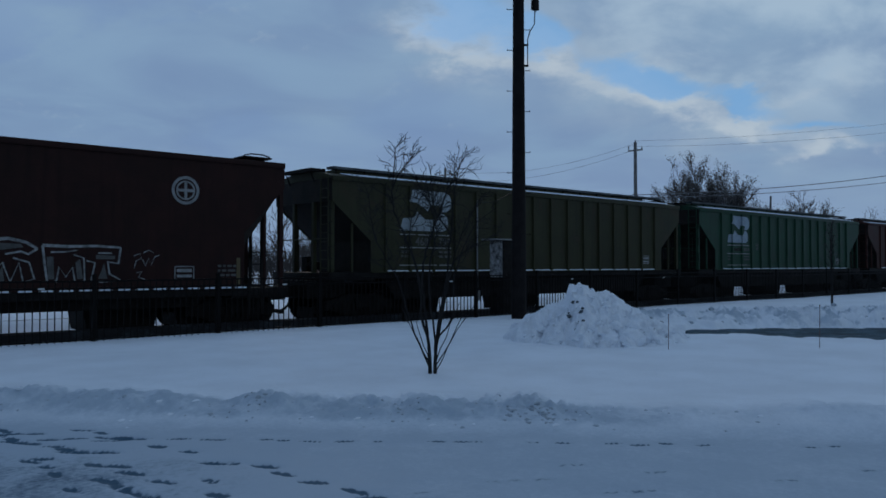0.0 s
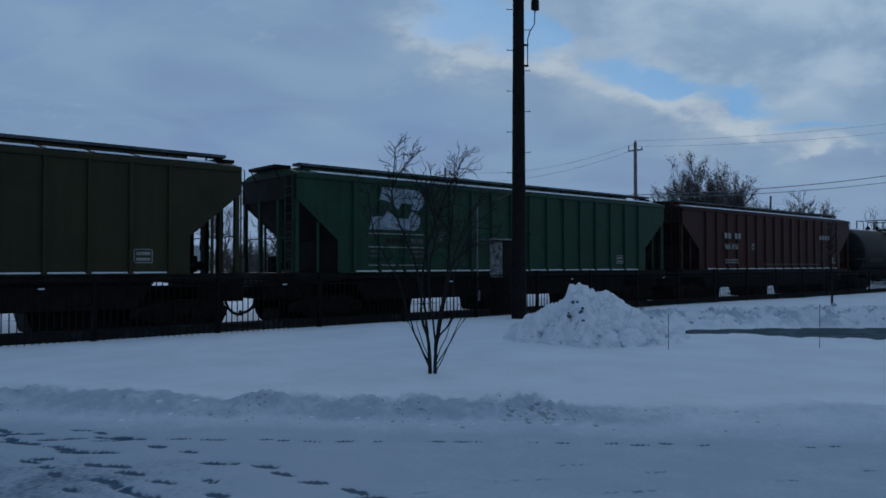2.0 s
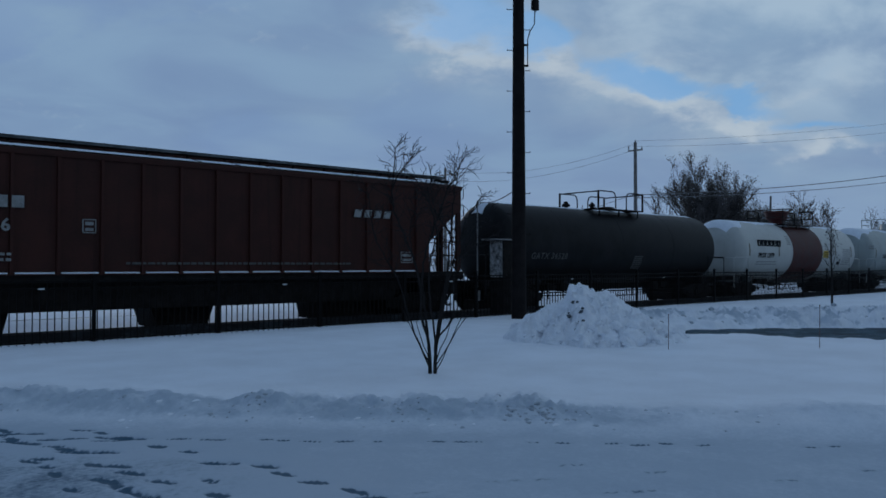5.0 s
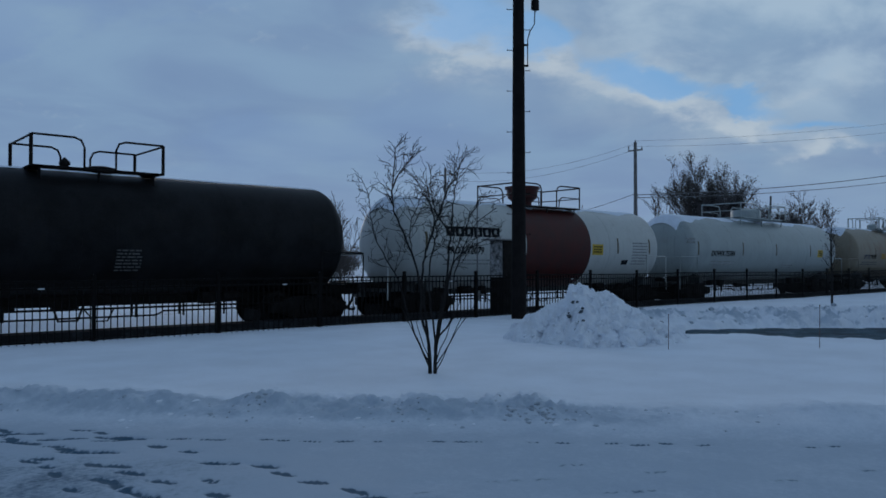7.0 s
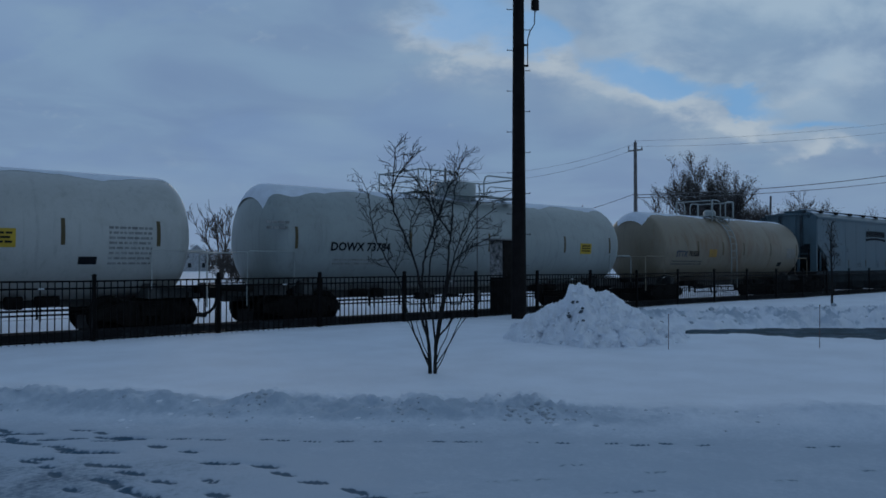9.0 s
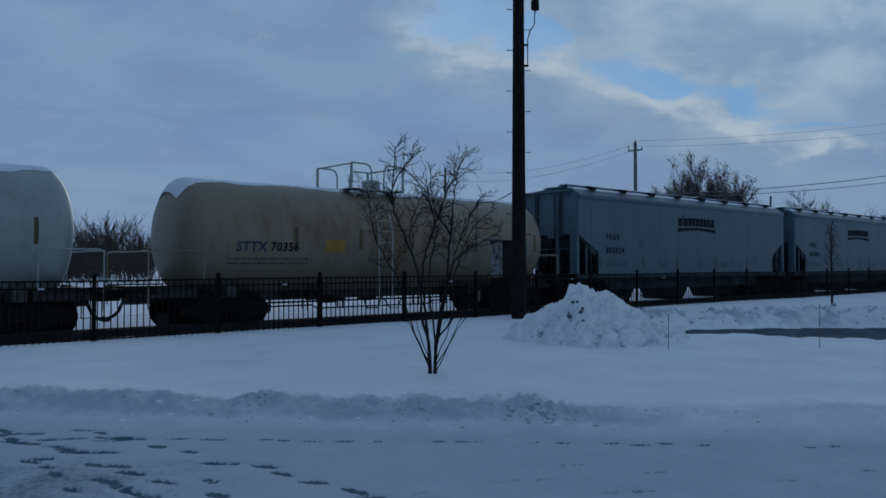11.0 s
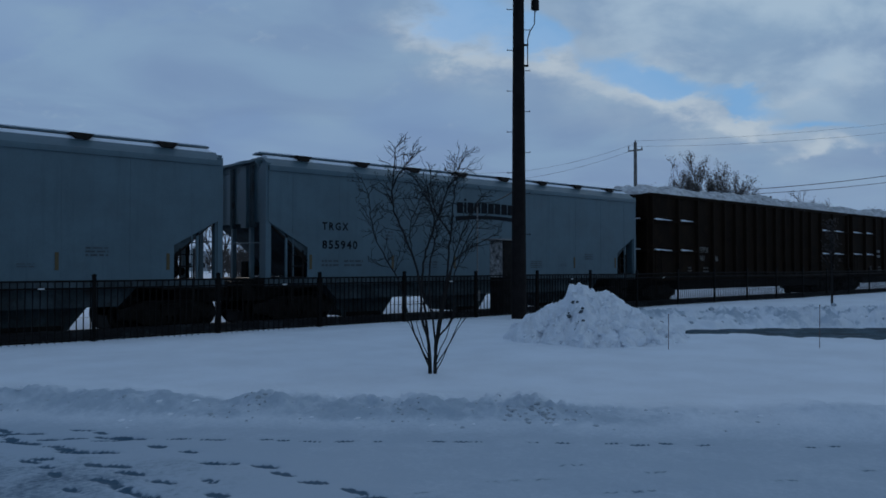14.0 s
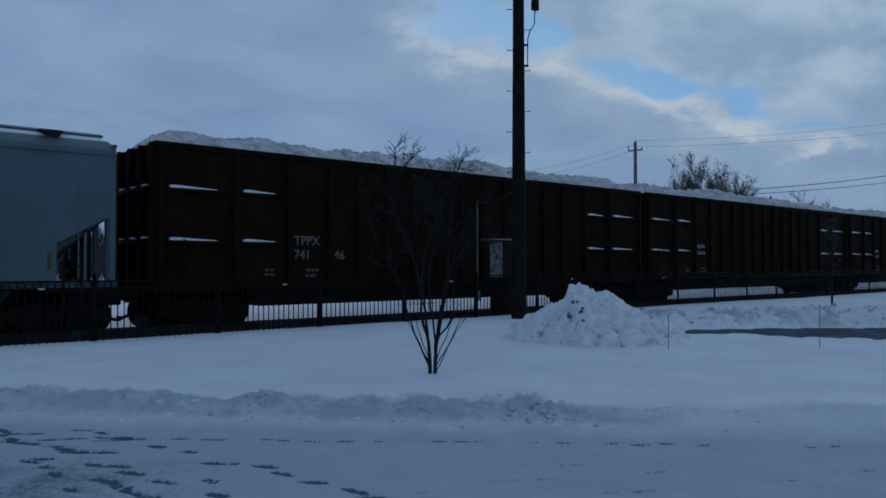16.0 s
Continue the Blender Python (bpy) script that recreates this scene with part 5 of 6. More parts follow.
part("snow", lip, M["car_snow"], h, "snow caught along the sill")

# two green hoppers
h = hopper("faded olive-green ribbed covered hopper, snow on its sill", 20.85, M["olive"])
old_logo(h, -6.42, 2.62, 2.08, SIDE_Y + 0.008, M["old_emblem"], "468 799", seed=3)
data_box(h, 6.35, 1.78, SIDE_Y, M["faded_white"])
h = hopper("dark green ribbed covered hopper, snow on its sill", 40.2, M["green"])
old_logo(h, -6.42, 2.62, 2.08, SIDE_Y + 0.008, M["patchy_emblem"], seed=9)
data_box(h, 5.75, 1.78, SIDE_Y, M["faded_white"])
data_box(h, -3.6, 2.45, SIDE_Y, M["dim_white"], 0.3, 0.32)

# oxide hopper
h = hopper("oxide-red ribbed covered hopper with white stencils", 59.33, M["oxide"])
b = Build()
for xx in (-5.45, -5.12, -4.52, -4.20):
    b.box(xx, xx + 0.24, SIDE_Y - 0.08, SIDE_Y - 0.075, 2.80, 3.06)
for xx in (4.6, 4.95, 5.3, 5.65):
    b.prism([(xx, 2.95), (xx + 0.24, 2.95), (xx + 0.3, 3.17), (xx + 0.06, 3.17)], SIDE_Y - 0.08, SIDE_Y - 0.075)
bars(b, -5.4, -4.2, SIDE_Y - 0.075, 1.62, 1.86, 2, 5)
tagged(part("stencil", b, M["faded_white"], h), kind="stuff")
lettering("number", "466 016", 0.27, M["faded_white"], h, on_side(-5.45, SIDE_Y - 0.078, 2.30))
data_box(h, -2.6, 2.45, SIDE_Y, M["faded_white"], 0.3, 0.32)
data_box(h, 6.6, 1.8, SIDE_Y, M["faded_white"])
b = Build()
bars(b, -1.8, 4.5, SIDE_Y - 0.075, 1.55, 1.66, 1, 8)
tagged(part("stencil", b, M["dim_white"], h), kind="stuff")


# ---- tank cars ----
def tank_car(label, x, paint, half, r, zc, truck, couple, off=0.0, snow=1.0, sill=None, head_snow=0.0, name="tank_car"):
    car = new_car(name, label, "railway car", x)
    sill = sill or M["iron"]
    prof = sorted({(round(-half + 0.62 * (1 - math.cos(math.pi / 2 * i / 9)), 4), round(max(0.01, r * math.sin(math.pi / 2 * i / 9) ** 0.72), 4)) for i in range(10)})
    full = prof + [(-a, rr_) for a, rr_ in reversed(prof)]
    part("tank", Build().lathe(full, 48, "x", (off, 0, zc)), paint, car)
    for k in (-0.5, 0.0, 0.5):
        part("weld_band", Build().lathe([(k * half - 0.03, r + 0.004), (k * half + 0.03, r + 0.004)], 48, "x", (0, 0, zc)), paint, car)
    part("centre_sill", Build().box(-couple + 0.45, couple - 0.45, -0.25, 0.25, 0.56, 0.95), sill, car)
    for s in (-1, 1):
        e = off + s * truck
        part("bolster", Build().prism([(-1.35, 0.75), (1.35, 0.75), (1.35, 1.0), (0.9, zc - r * 0.72), (-0.9, zc - r * 0.72), (-1.35, 1.0)], e - 0.14, e + 0.14, "x"), sill, car)
        xx = s * (couple - 0.55)
        part("end_sill", Build().box(xx - 0.12, xx + 0.12, -1.5, 1.5, 0.86, 1.02), M["iron"], car, bevel=0.01)
        a, c2 = s * (couple - 0.5), s * (couple - 1.9)
        rail = Build()
        for yy in (-1.5, 1.5):
            rail.tube([(a, yy, 0.5), (a, yy, 1.85), (a - s * 0.08, yy, 1.93), (c2, yy, 1.93), (c2, yy, 1.0)], 0.02, 8)
        rail.tube([(a, -1.5, 1.9), (a, 1.5, 1.9)], 0.02, 8)
        part("handrail", rail, paint, car)
        part("step", Build().tube([(a - s * 0.05, -1.52, 0.9), (a - s * 0.05, -1.52, 0.35), (a - s * 0.5, -1.52, 0.35), (a - s * 0.5, -1.52, 0.9)], 0.016, 6), M["iron"], car)
        for y0 in (-1.5, 1.1):
            part("catwalk", Build().box(min(c2, a), max(c2, a), y0, y0 + 0.4, 1.02, 1.05), M["iron"], car)
        part("end_deck", Build().box(min(a, c2), max(a, c2), -1.08, 1.08, 0.74, 1.0), sill, car, bevel=0.01)
        part("brake_gear", Build().tube([(e - s * 2.2 - 0.25, -0.6, 0.72), (e - s * 2.2 + 0.25, -0.6, 0.72)], 0.13, 12), M["iron"], car)
        part("air_tank", Build().box(e - s * 2.9 - 0.18, e - s * 2.9 + 0.18, -0.75, -0.45, 0.55, 0.85), M["iron"], car, bevel=0.03)
    part("bottom_outlet", Build().tube([(0, 0, zc - r + 0.05), (0, 0, 0.45)], 0.16, 12).box(-0.3, 0.3, -0.1, 0.1, 0.5, 0.62), M["iron"], car)
    part("brake_rod", Build().tube([(-truck, -0.85, 0.52), (truck, -0.85, 0.52)], 0.03, 6), M["iron"], car)
    part("train_pipe", Build().tube([(-truck, -0.6, 0.40), (-2.4, -0.6, 0.40), (-2.2, -0.6, 0.30), (2.0, -0.6, 0.30), (2.2, -0.6, 0.40), (truck, -0.6, 0.40)], 0.025, 6), M["iron"], car)
    for xx in (-3.9, -2.7, -1.5, 1.4, 2.6, 3.7):
        part("hanger", Build().box(xx - 0.02, xx + 0.02, -0.90, -0.86, 0.28, 0.60), M["iron"], car)
        part("hanger", Build().box(xx - 0.02, xx + 0.02, -0.62, -0.58, 0.30, 0.60), M["iron"], car)
    part("brake_cylinder", Build().lathe([(-2.0, 0.05), (-1.98, 0.12), (-1.55, 0.12), (-1.5, 0.07), (-1.2, 0.03)], 14, "x", (0, -0.55, 0.56)), M["iron"], car)
    part("outlet_guard", Build().tube([(-0.35, -0.3, 0.6), (-0.22, -0.3, 0.22), (0.22, -0.3, 0.22), (0.35, -0.3, 0.6)], 0.03, 6).tube([(0.3, -0.5, 0.5), (0.55, -0.5, 0.2), (0.85, -0.5, 0.2), (1.0, -0.5, 0.5)], 0.02, 6), M["iron"], car)
    if snow:
        # a thin cap of snow lying along the crown
        vs, fs, na = [], [], 13
        rg = random.Random(int(x))
        head = [(a, rr_) for a, rr_ in prof if rr_ > 0.62 * r]
        run = head + [(-half + 0.62 + (2 * half - 1.24) * i / 58, r) for i in range(1, 58)] + [(-a, rr_) for a, rr_ in reversed(head) if rr_ > 0.85 * r]
        nx = len(run) - 1
        for i, (xx, rad) in enumerate(run):
            wide = snow * (0.40 + 0.10 * math.sin(i * 0.5 + x) + rg.uniform(-0.05, 0.05))
            wide += head_snow * (1 - min(1.0, max(0.0, (xx + half - 0.3) / 1.3)) ** 2) * rg.uniform(0.85, 1.1)
            for j in range(na):
                t = -wide + 2 * wide * j / (na - 1)
                lift = 0.03 * math.cos(t / wide * math.pi / 2) + 0.005
                rr2 = rad + lift
                vs.append((xx + off - (lift if xx < 0 and rad < r * 0.99 else 0), -math.sin(t) * rr2, zc + math.cos(t) * rr2))
        for i in range(nx):
            for j in range(na - 1):
                k = i * na + j
                fs.append((k, k + 1, k + na + 1, k + na))
        part("snow", Build().add(vs, fs), M["car_snow"], car, "thin snow along the tank's crown")
    running_gear(car, truck, couple, off)
    return car


def platform(car, x0, x1, z, mat, tall=0.85, wide=1.0, valves=True, mid_rail=True):
    """The walkway and hoop rails round the manway on top of a tank."""
    part("platform", Build().box(x0, x1, -wide, -wide + 0.38, z, z + 0.05).box(x0, x1, wide - 0.38, wide, z, z + 0.05).box(x0, x0 + 0.3, -wide, wide, z, z + 0.05).box(x1 - 0.3, x1, -wide, wide, z, z + 0.05), mat, car, bevel=0.008)
    for yy in (-wide, wide):
        for a, bb in ((x0, x0 + (x1 - x0) * 0.38), (x0 + (x1 - x0) * 0.62, x1)):
            # the hoop is square at the platform's corner and rounded towards its middle
            out, inn = (a, bb) if a == x0 else (bb, a)
            sg = 1 if inn > out else -1
            rail = Build().tube([(out, yy, z), (out, yy, z + tall)], 0.026 if mid_rail else 0.042, 8)
            rail.tube([(out, yy, z + tall), (inn - sg * 0.22, yy, z + tall), (inn - sg * 0.07, yy, z + tall - 0.06), (inn, yy, z + tall - 0.22), (inn, yy, z)], 0.026, 8)
            if mid_rail:
                rail.tube([(out, yy, z + tall * 0.5), (inn - sg * 0.3, yy, z + tall * 0.5), (inn - sg * 0.16, yy, z + tall * 0.5 - 0.1), (inn - sg * 0.13, yy, z)], 0.02, 6)
            part("guard_rail", rail, mat, car)
    for xx in (x0, x1):
        part("cross_rail", Build().tube([(xx, -wide, z + tall - 0.02), (xx, wide, z + tall - 0.02)], 0.026, 8), mat, car)
        if mid_rail:
            part("cross_rail", Build().tube([(xx, -wide, z + tall * 0.5), (xx, wide, z + tall * 0.5)], 0.02, 6), mat, car)
    c = (x0 + x1) / 2
    if valves:
        part("manway", Build().lathe([(z - 0.25, 0.30), (z + 0.12, 0.30), (z + 0.13, 0.36), (z + 0.18, 0.36), (z + 0.22, 0.2), (z + 0.22, 0.01)], 24, "z", (c + 0.3, 0, 0)), mat, car)
        part("valve", Build().lathe([(z - 0.2, 0.09), (z + 0.2, 0.09), (z + 0.21, 0.13), (z + 0.28, 0.13), (z + 0.36, 0.05), (z + 0.4, 0.01)], 14, "z", (c - 0.5, 0.1, 0)), mat, car)
    for xx in (x0 + 0.2, c, x1 - 0.2):
        part("platform_leg", Build().tube([(xx, -wide + 0.1, z), (xx, -wide + 0.15, z - 0.45)], 0.03, 6), mat, car)


def on_tank(r, zc, x, z, lift=0.006):
    """A pose on a tank's flank at height z, leaning with the shell."""
    dz = z - zc
    a = math.degrees(math.asin(max(-1, min(1, dz / r))))
    return pose(x, -math.sqrt(r * r - dz * dz) - lift, z, 90 - a, 0, 0)


def patch(car, name, mat, r, zc, x0, x1, z0, z1, lift=0.006, n=6, label=""):
    """A strip that follows the tank's shell."""
    a0, a1 = math.asin((z0 - zc) / r), math.asin((z1 - zc) / r)
    vs, fs = [], []
    for i in range(n + 1):
        a = a0 + (a1 - a0) * i / n
        for rr2 in (r, r + lift):
            for xx in (x0, x1):
                vs.append((xx, -math.cos(a) * rr2, zc + math.sin(a) * rr2))
    for i in range(n):
        k = i * 4
        fs += [(k + 2, k + 3, k + 7, k + 6), (k, k + 2, k + 6, k + 4), (k + 1, k + 5, k + 7, k + 3)]
    return part(name, Build().add(vs, fs), mat, car, label)


def stencil_on_tank(car, mat, r, zc, x0, x1, z0, z1, rows, seed):
    rg = random.Random(seed)
    hh = (z1 - z0) / rows
    b = Build()
    for i in range(rows):
        xx = x0
        z = z1 - (i + 0.5) * hh
        y = -math.sqrt(r * r - (z - zc) ** 2) - 0.008
        while xx < x1 - 0.03:
            w = min(rg.uniform(0.05, 0.2), x1 - xx)
            b.box(xx, xx + w, y, y + 0.03, z - hh * 0.24, z + hh * 0.24)
            xx += w + 0.035
    tagged(part("stencil", b, mat, car), kind="stuff")


def conspicuity(car, r, zc, places, z0=2.02, z1=2.62):
    for xx in places:
        patch(car, "reflector", M["ochre"], r, zc, xx - 0.045, xx + 0.045, z0, z1)


R0, ZC = 1.46, 2.42
t = tank_car("black tank car, dull paint, light snow on its crown", 77.15, M["black_tank"], 7.15, 1.52, 2.31, 5.95, 8.25, off=0.27, snow=0.5)
platform(t, -1.0, 2.0, 3.80, M["iron"], 0.74, mid_rail=False)
part("safety_valve", Build().lathe([(3.72, 0.10), (3.90, 0.10), (3.91, 0.17), (3.98, 0.17), (4.04, 0.09), (4.10, 0.09), (4.12, 0.01)], 14, "z", (-1.80, 0, 0)), M["iron"], t)
lettering("number", "GATX 36528", 0.235, M["dim_white"], t, on_tank(1.52, 2.31, -5.45, 1.79), "worn white car number", 0.98, 1.16)
stencil_on_tank(t, M["dim_white"], 1.52, 2.31, 0.75, 1.35, 1.4, 1.95, 7, 3)

t = tank_car("white tank car with a red middle band", 93.2, M["white_tank"], 6.98, 1.54, 2.26, 5.86, 7.9, off=0.25, snow=1.0, sill=M["grey_sill"], head_snow=0.3)
part("red_band", Build().lathe([(-1.30, 1.547), (2.28, 1.547)], 48, "x", (0, 0, 2.26)), M["red_band"], t, "dull red painted band")
platform(t, -1.28, 2.27, 3.70, M["grime_and_shade"], 0.85, 1.0, valves=False)
part("dome_hatch", Build().lathe([(3.74, 0.34), (3.95, 0.36), (4.1, 0.55), (4.42, 0.60), (4.43, 0.66), (4.52, 0.66), (4.53, 0.01)], 28, "z", (0.1, 0, 0)), M["red_band"], t, "flared red hatch housing")
b = Build()
for i in range(6):
    xx = -5.05 + i * 0.41
    z0, z1, y = 2.50, 2.82, -1.535
    b.box(xx, xx + 0.34, y, y + 0.06, z1 - 0.075, z1).box(xx, xx + 0.085, y, y + 0.06, z0, z1 - 0.075).box(xx + 0.255, xx + 0.34, y, y + 0.06, z0, z1 - 0.075).box(xx + 0.085, xx + 0.255, y, y + 0.06, z0, z0 + 0.075)
part("company_mark", b, M["black_paint"], t, "bold black block lettering worn plain")
lettering("number", "PROX 12079", 0.25, M["black_paint"], t, on_tank(1.54, 2.26, -5.05, 1.93), "black car number", 0.88)
stencil_on_tank(t, M["faded_white"], 1.54, 2.26, -5.1, -3.0, 1.55, 1.78, 2, 5)
conspicuity(t, 1.54, 2.26, (-5.9, -2.85, 4.0, 6.15))
patch(t, "warning_panel", M["yellow"], 1.54, 2.26, 2.38, 3.05, 1.95, 2.36, label="yellow warning panel")
stencil_on_tank(t, M["black_paint"], 1.547, 2.26, 2.46, 2.98, 2.02, 2.31, 3, 51)
patch(t, "black_placard", M["black_paint"], 1.54, 2.26, 4.35, 4.75, 1.58, 1.76)
stencil_on_tank(t, M["faded_white"], 1.54, 2.26, 5.0, 6.0, 1.55, 2.5, 8, 7)
stencil_on_tank(t, M["faded_white"], 1.54, 2.26, -1.85, -1.4, 2.6, 3.1, 5, 7)

t = tank_car("pale grey-white tank car with a top housing, snow-capped", 110.15, M["grey_tank"], 7.9, 1.55, 2.33, 6.62, 8.95, off=0.12, snow=1.1, sill=M["grey_sill"], head_snow=0.35)
platform(t, -2.3, 2.4, 3.90, M["grey_tank"], 0.75, 1.05, valves=False)
part("top_housing", Build().lathe([(3.8, 0.75), (4.35, 0.75), (4.42, 0.7), (4.46, 0.4), (4.46, 0.01)], 28, "z", (0.2, 0, 0)), M["grey_tank"], t)
lettering("number", "DOWX 73784", 0.25, M["black_paint"], t, on_tank(1.55, 2.33, -5.9, 1.98), "black car number")
stencil_on_tank(t, M["faded_white"], 1.55, 2.33, -5.75, -3.7, 1.55, 1.78, 2, 15)
conspicuity(t, 1.55, 2.33, (-7.0, -3.0, 0.4, 4.3, 7.0))
patch(t, "warning_panel", M["yellow"], 1.55, 2.33, 5.2, 5.85, 1.98, 2.38, label="yellow warning panel")
stencil_on_tank(t, M["black_paint"], 1.557, 2.33, 5.28, 5.78, 2.05, 2.33, 3, 52)
stencil_on_tank(t, M["faded_white"], 1.55, 2.33, -7.9, -7.2, 2.5, 2.8, 2, 17)
stencil_on_tank(t, M["faded_white"], 1.55, 2.33, 1.4, 2.6, 1.4, 1.6, 2, 19)

t = tank_car("cream tank car stained rusty brown, snow-capped", 127.1, M["tan_tank"], 6.8, 1.54, 2.34, 5.48, 7.98, off=0.20, snow=0.8, sill=M["grey_sill"], head_snow=0.22)
platform(t, -1.25, 0.7, 3.84, M["grey_tank"], 0.80, 0.95, valves=False, mid_rail=False)
part("top_housing", Build().lathe([(3.8, 0.30), (4.18, 0.30), (4.27, 0.2), (4.28, 0.01)], 24, "z", (0.15, 0, 0)), M["grey_tank"], t)
lettering("number", "70356", 0.24, M["black_paint"], t, on_tank(1.54, 2.34, -4.22, 1.95), "dark car number", 0.95, 1.12)
lettering("reporting_mark", "STTX", 0.27, M["blue_smear"], t, on_tank(1.54, 2.34, -5.22, 1.93), "smeared blue reporting mark")
stencil_on_tank(t, M["dim_white"], 1.54, 2.34, -5.4, -3.0, 1.55, 1.8, 2, 25)
conspicuity(t, 1.54, 2.34, (-3.45, -1.3, 0.65, 3.35, 6.2))
patch(t, "warning_panel", M["ochre_panel"], 1.54, 2.34, -2.5, -1.85, 1.92, 2.28, label="faded yellow warning panel")
patch(t, "black_placard", M["black_paint"], 1.54, 2.34, 4.35, 4.75, 1.5, 1.7)
stencil_on_tank(t, M["faded_white"], 1.54, 2.34, 5.1, 6.05, 1.88, 2.42, 6, 63)
lad = Build()
for i in range(9):
    a = radians(10 + i * 12)
    lad.tube([(-0.70, -math.sin(a) * 1.61, 2.34 + math.cos(a) * 1.61), (-0.20, -math.sin(a) * 1.61, 2.34 + math.cos(a) * 1.61)], 0.015, 6)
for xx in (-0.70, -0.20):
    lad.tube([(xx, -math.sin(radians(a)) * 1.61, 2.34 + math.cos(radians(a)) * 1.61) for a in range(0, 91, 10)] + [(xx, -1.61, 0.5)], 0.02, 6)
part("ladder", lad, M["grey_tank"], t)


# ---- pale blue covered hoppers ----
def blue_hopper(label, x, number):
    h = hopper(label, x, M["blue"], half=8.25, eave=4.22, peak=4.50, sill=1.22, end_z=2.72, slope=(7.05, 2.05), truck=7.15, couple=8.88, ribs=False, bays=((-4.5, 0.72, 1.15), (-0.2, 0.58, 1.0), (4.15, 0.75, 1.2)), belly=0.58, low=0.03, bay_mat=M["dirty_shaded_blue"], sill_mat=M["dirty_shaded_blue"], roofwalk=False, bin_mat=M["dirty_shaded_blue"])
    part("roof_edge", Build().prism([(-1.66, 4.20), (-1.60, 4.18), (-1.0, 4.46), (-1.0, 4.52), (-1.3, 4.46)], -8.25, 8.25, "x"), M["blue"], h)
    part("snow", Build().prism([(-1.30, 4.455), (-0.95, 4.50), (-0.95, 4.595), (-1.20, 4.54)], -8.1, 8.1, "x"), M["car_snow"], h, "thin snow along the roof edge")
    for i in range(8):
        xx = -7.0 + i * 2.0
        part("hatch", Build().box(xx - 0.7, xx + 0.7, -0.5, 0.5, 4.50, 4.66).tube([(xx - 0.75, -0.55, 4.6), (xx - 0.75, 0.55, 4.6)], 0.03, 6), M["blue"], h, bevel=0.03)
        part("bracket", Build().prism([(xx - 0.14, 4.47), (xx + 0.14, 4.47), (xx + 0.26, 4.61), (xx - 0.26, 4.61)], -1.34, -0.96), M["grime_and_shade"], h)
    part("roofwalk", Build().box(-8.2, 8.2, -1.02, -0.6, 4.605, 4.645), M["blue"], h)
    part("roofwalk_snow", Build().box(-8.15, 8.15, -0.98, -0.64, 4.647, 4.675), M["car_snow"], h)
    for s in (-1, 1):
        part("end_platform", Build().box(min(s * 7.9, s * 8.45), max(s * 7.9, s * 8.45), -1.25, 1.25, 4.36, 4.42).prism([(s * 8.2, 4.36), (s * 8.45, 4.36), (s * 8.2, 4.1)], -1.22, -1.17).prism([(s * 8.2, 4.36), (s * 8.45, 4.36), (s * 8.2, 4.1)], 1.17, 1.22), M["blue"], h)
        # inner and far stiffeners take the darker blue, with shade in its colour
        for yy, wide, low_z, paint in ((-1.42, 0.17, 1.2, M["blue"]), (-0.75, 0.07, 2.6, M["dirty_shaded_blue"]), (-0.3, 0.15, 2.6, M["blue"]), (0.45, 0.07, 2.6, M["dirty_shaded_blue"]), (1.42, 0.12, 1.2, M["dirty_shaded_blue"])):
            part("end_stiffener", Build().box(s * 8.25 - 0.07, s * 8.25 + 0.07, yy - wide, yy + wide, low_z, 4.3), paint, h)
    for s in (-1, 1):
        for dx, r in ((0.0, 0.07), (0.32, 0.05)):
            part("end_brace", Build().tube([(s * (8.2 - dx), -1.45, 2.78 - dx * 0.3), (s * (7.0 - dx * 0.5), -1.45, 1.72 - dx)], r, 8), M["grime_and_shade"], h)
    for k in range(-5, 6):
        part("seam", Build().box(k * 1.5 - 0.012, k * 1.5 + 0.012, -1.617, -1.60, 1.25, 4.1), M["blue"], h)
    lettering("reporting_mark", "TRGX", 0.215, M["black_paint"], h, on_side(-6.58, SIDE_Y, 2.56), "black stencilled reporting mark", 0.9, 1.38)
    lettering("number", number, 0.235, M["black_paint"], h, on_side(-6.58, SIDE_Y, 2.03), "black stencilled car number", 1.0, 1.26)
    b = Build()
    xx = -1.50
    for i in range(10):
        wide = 0.105 if i == 1 else 0.265
        sag = 0.05 * ((xx + wide / 2 - 0.02) / 1.75) ** 2
        z0, z1 = 3.28 - sag, 3.63 - sag
        b.box(xx, xx + wide, SIDE_Y - 0.004, SIDE_Y, z0, z1)
        xx += wide + 0.048
    b.box(-1.185, -1.085, SIDE_Y - 0.004, SIDE_Y, 3.66, 3.73)
    top = [(-1.55 + 3.1 * i / 16, 3.21 - 0.07 * ((i - 8) / 8) ** 2) for i in range(17)]
    bot = [(a, zz - 0.12 - 0.04 * (a / 1.75) ** 2) for a, zz in reversed(top)]
    flat(b, top + bot, SIDE_Y)
    part("company_mark", b, M["black_paint"], h, "dark block lettering over a curved bar")
    for x0, x1, z0, z1, n, sd_ in ((-6.6, -6.0, 1.50, 1.74, 2, 31), (-5.85, -5.2, 1.50, 1.74, 2, 34), (-4.4, -4.1, 2.3, 2.6, 3, 32), (-2.9, -2.3, 1.45, 1.7, 3, 33), (2.0, 2.6, 1.45, 1.72, 4, 35), (5.0, 5.5, 1.75, 2.0, 3, 36), (3.6, 3.95, 1.5, 1.62, 2, 37), (0.1, 0.5, 1.4, 1.8, 5, 38)):
        tagged(part("stencil", bars(Build(), x0, x1, SIDE_Y, z0, z1, n, sd_), M["faint_black"], h), kind="stuff")
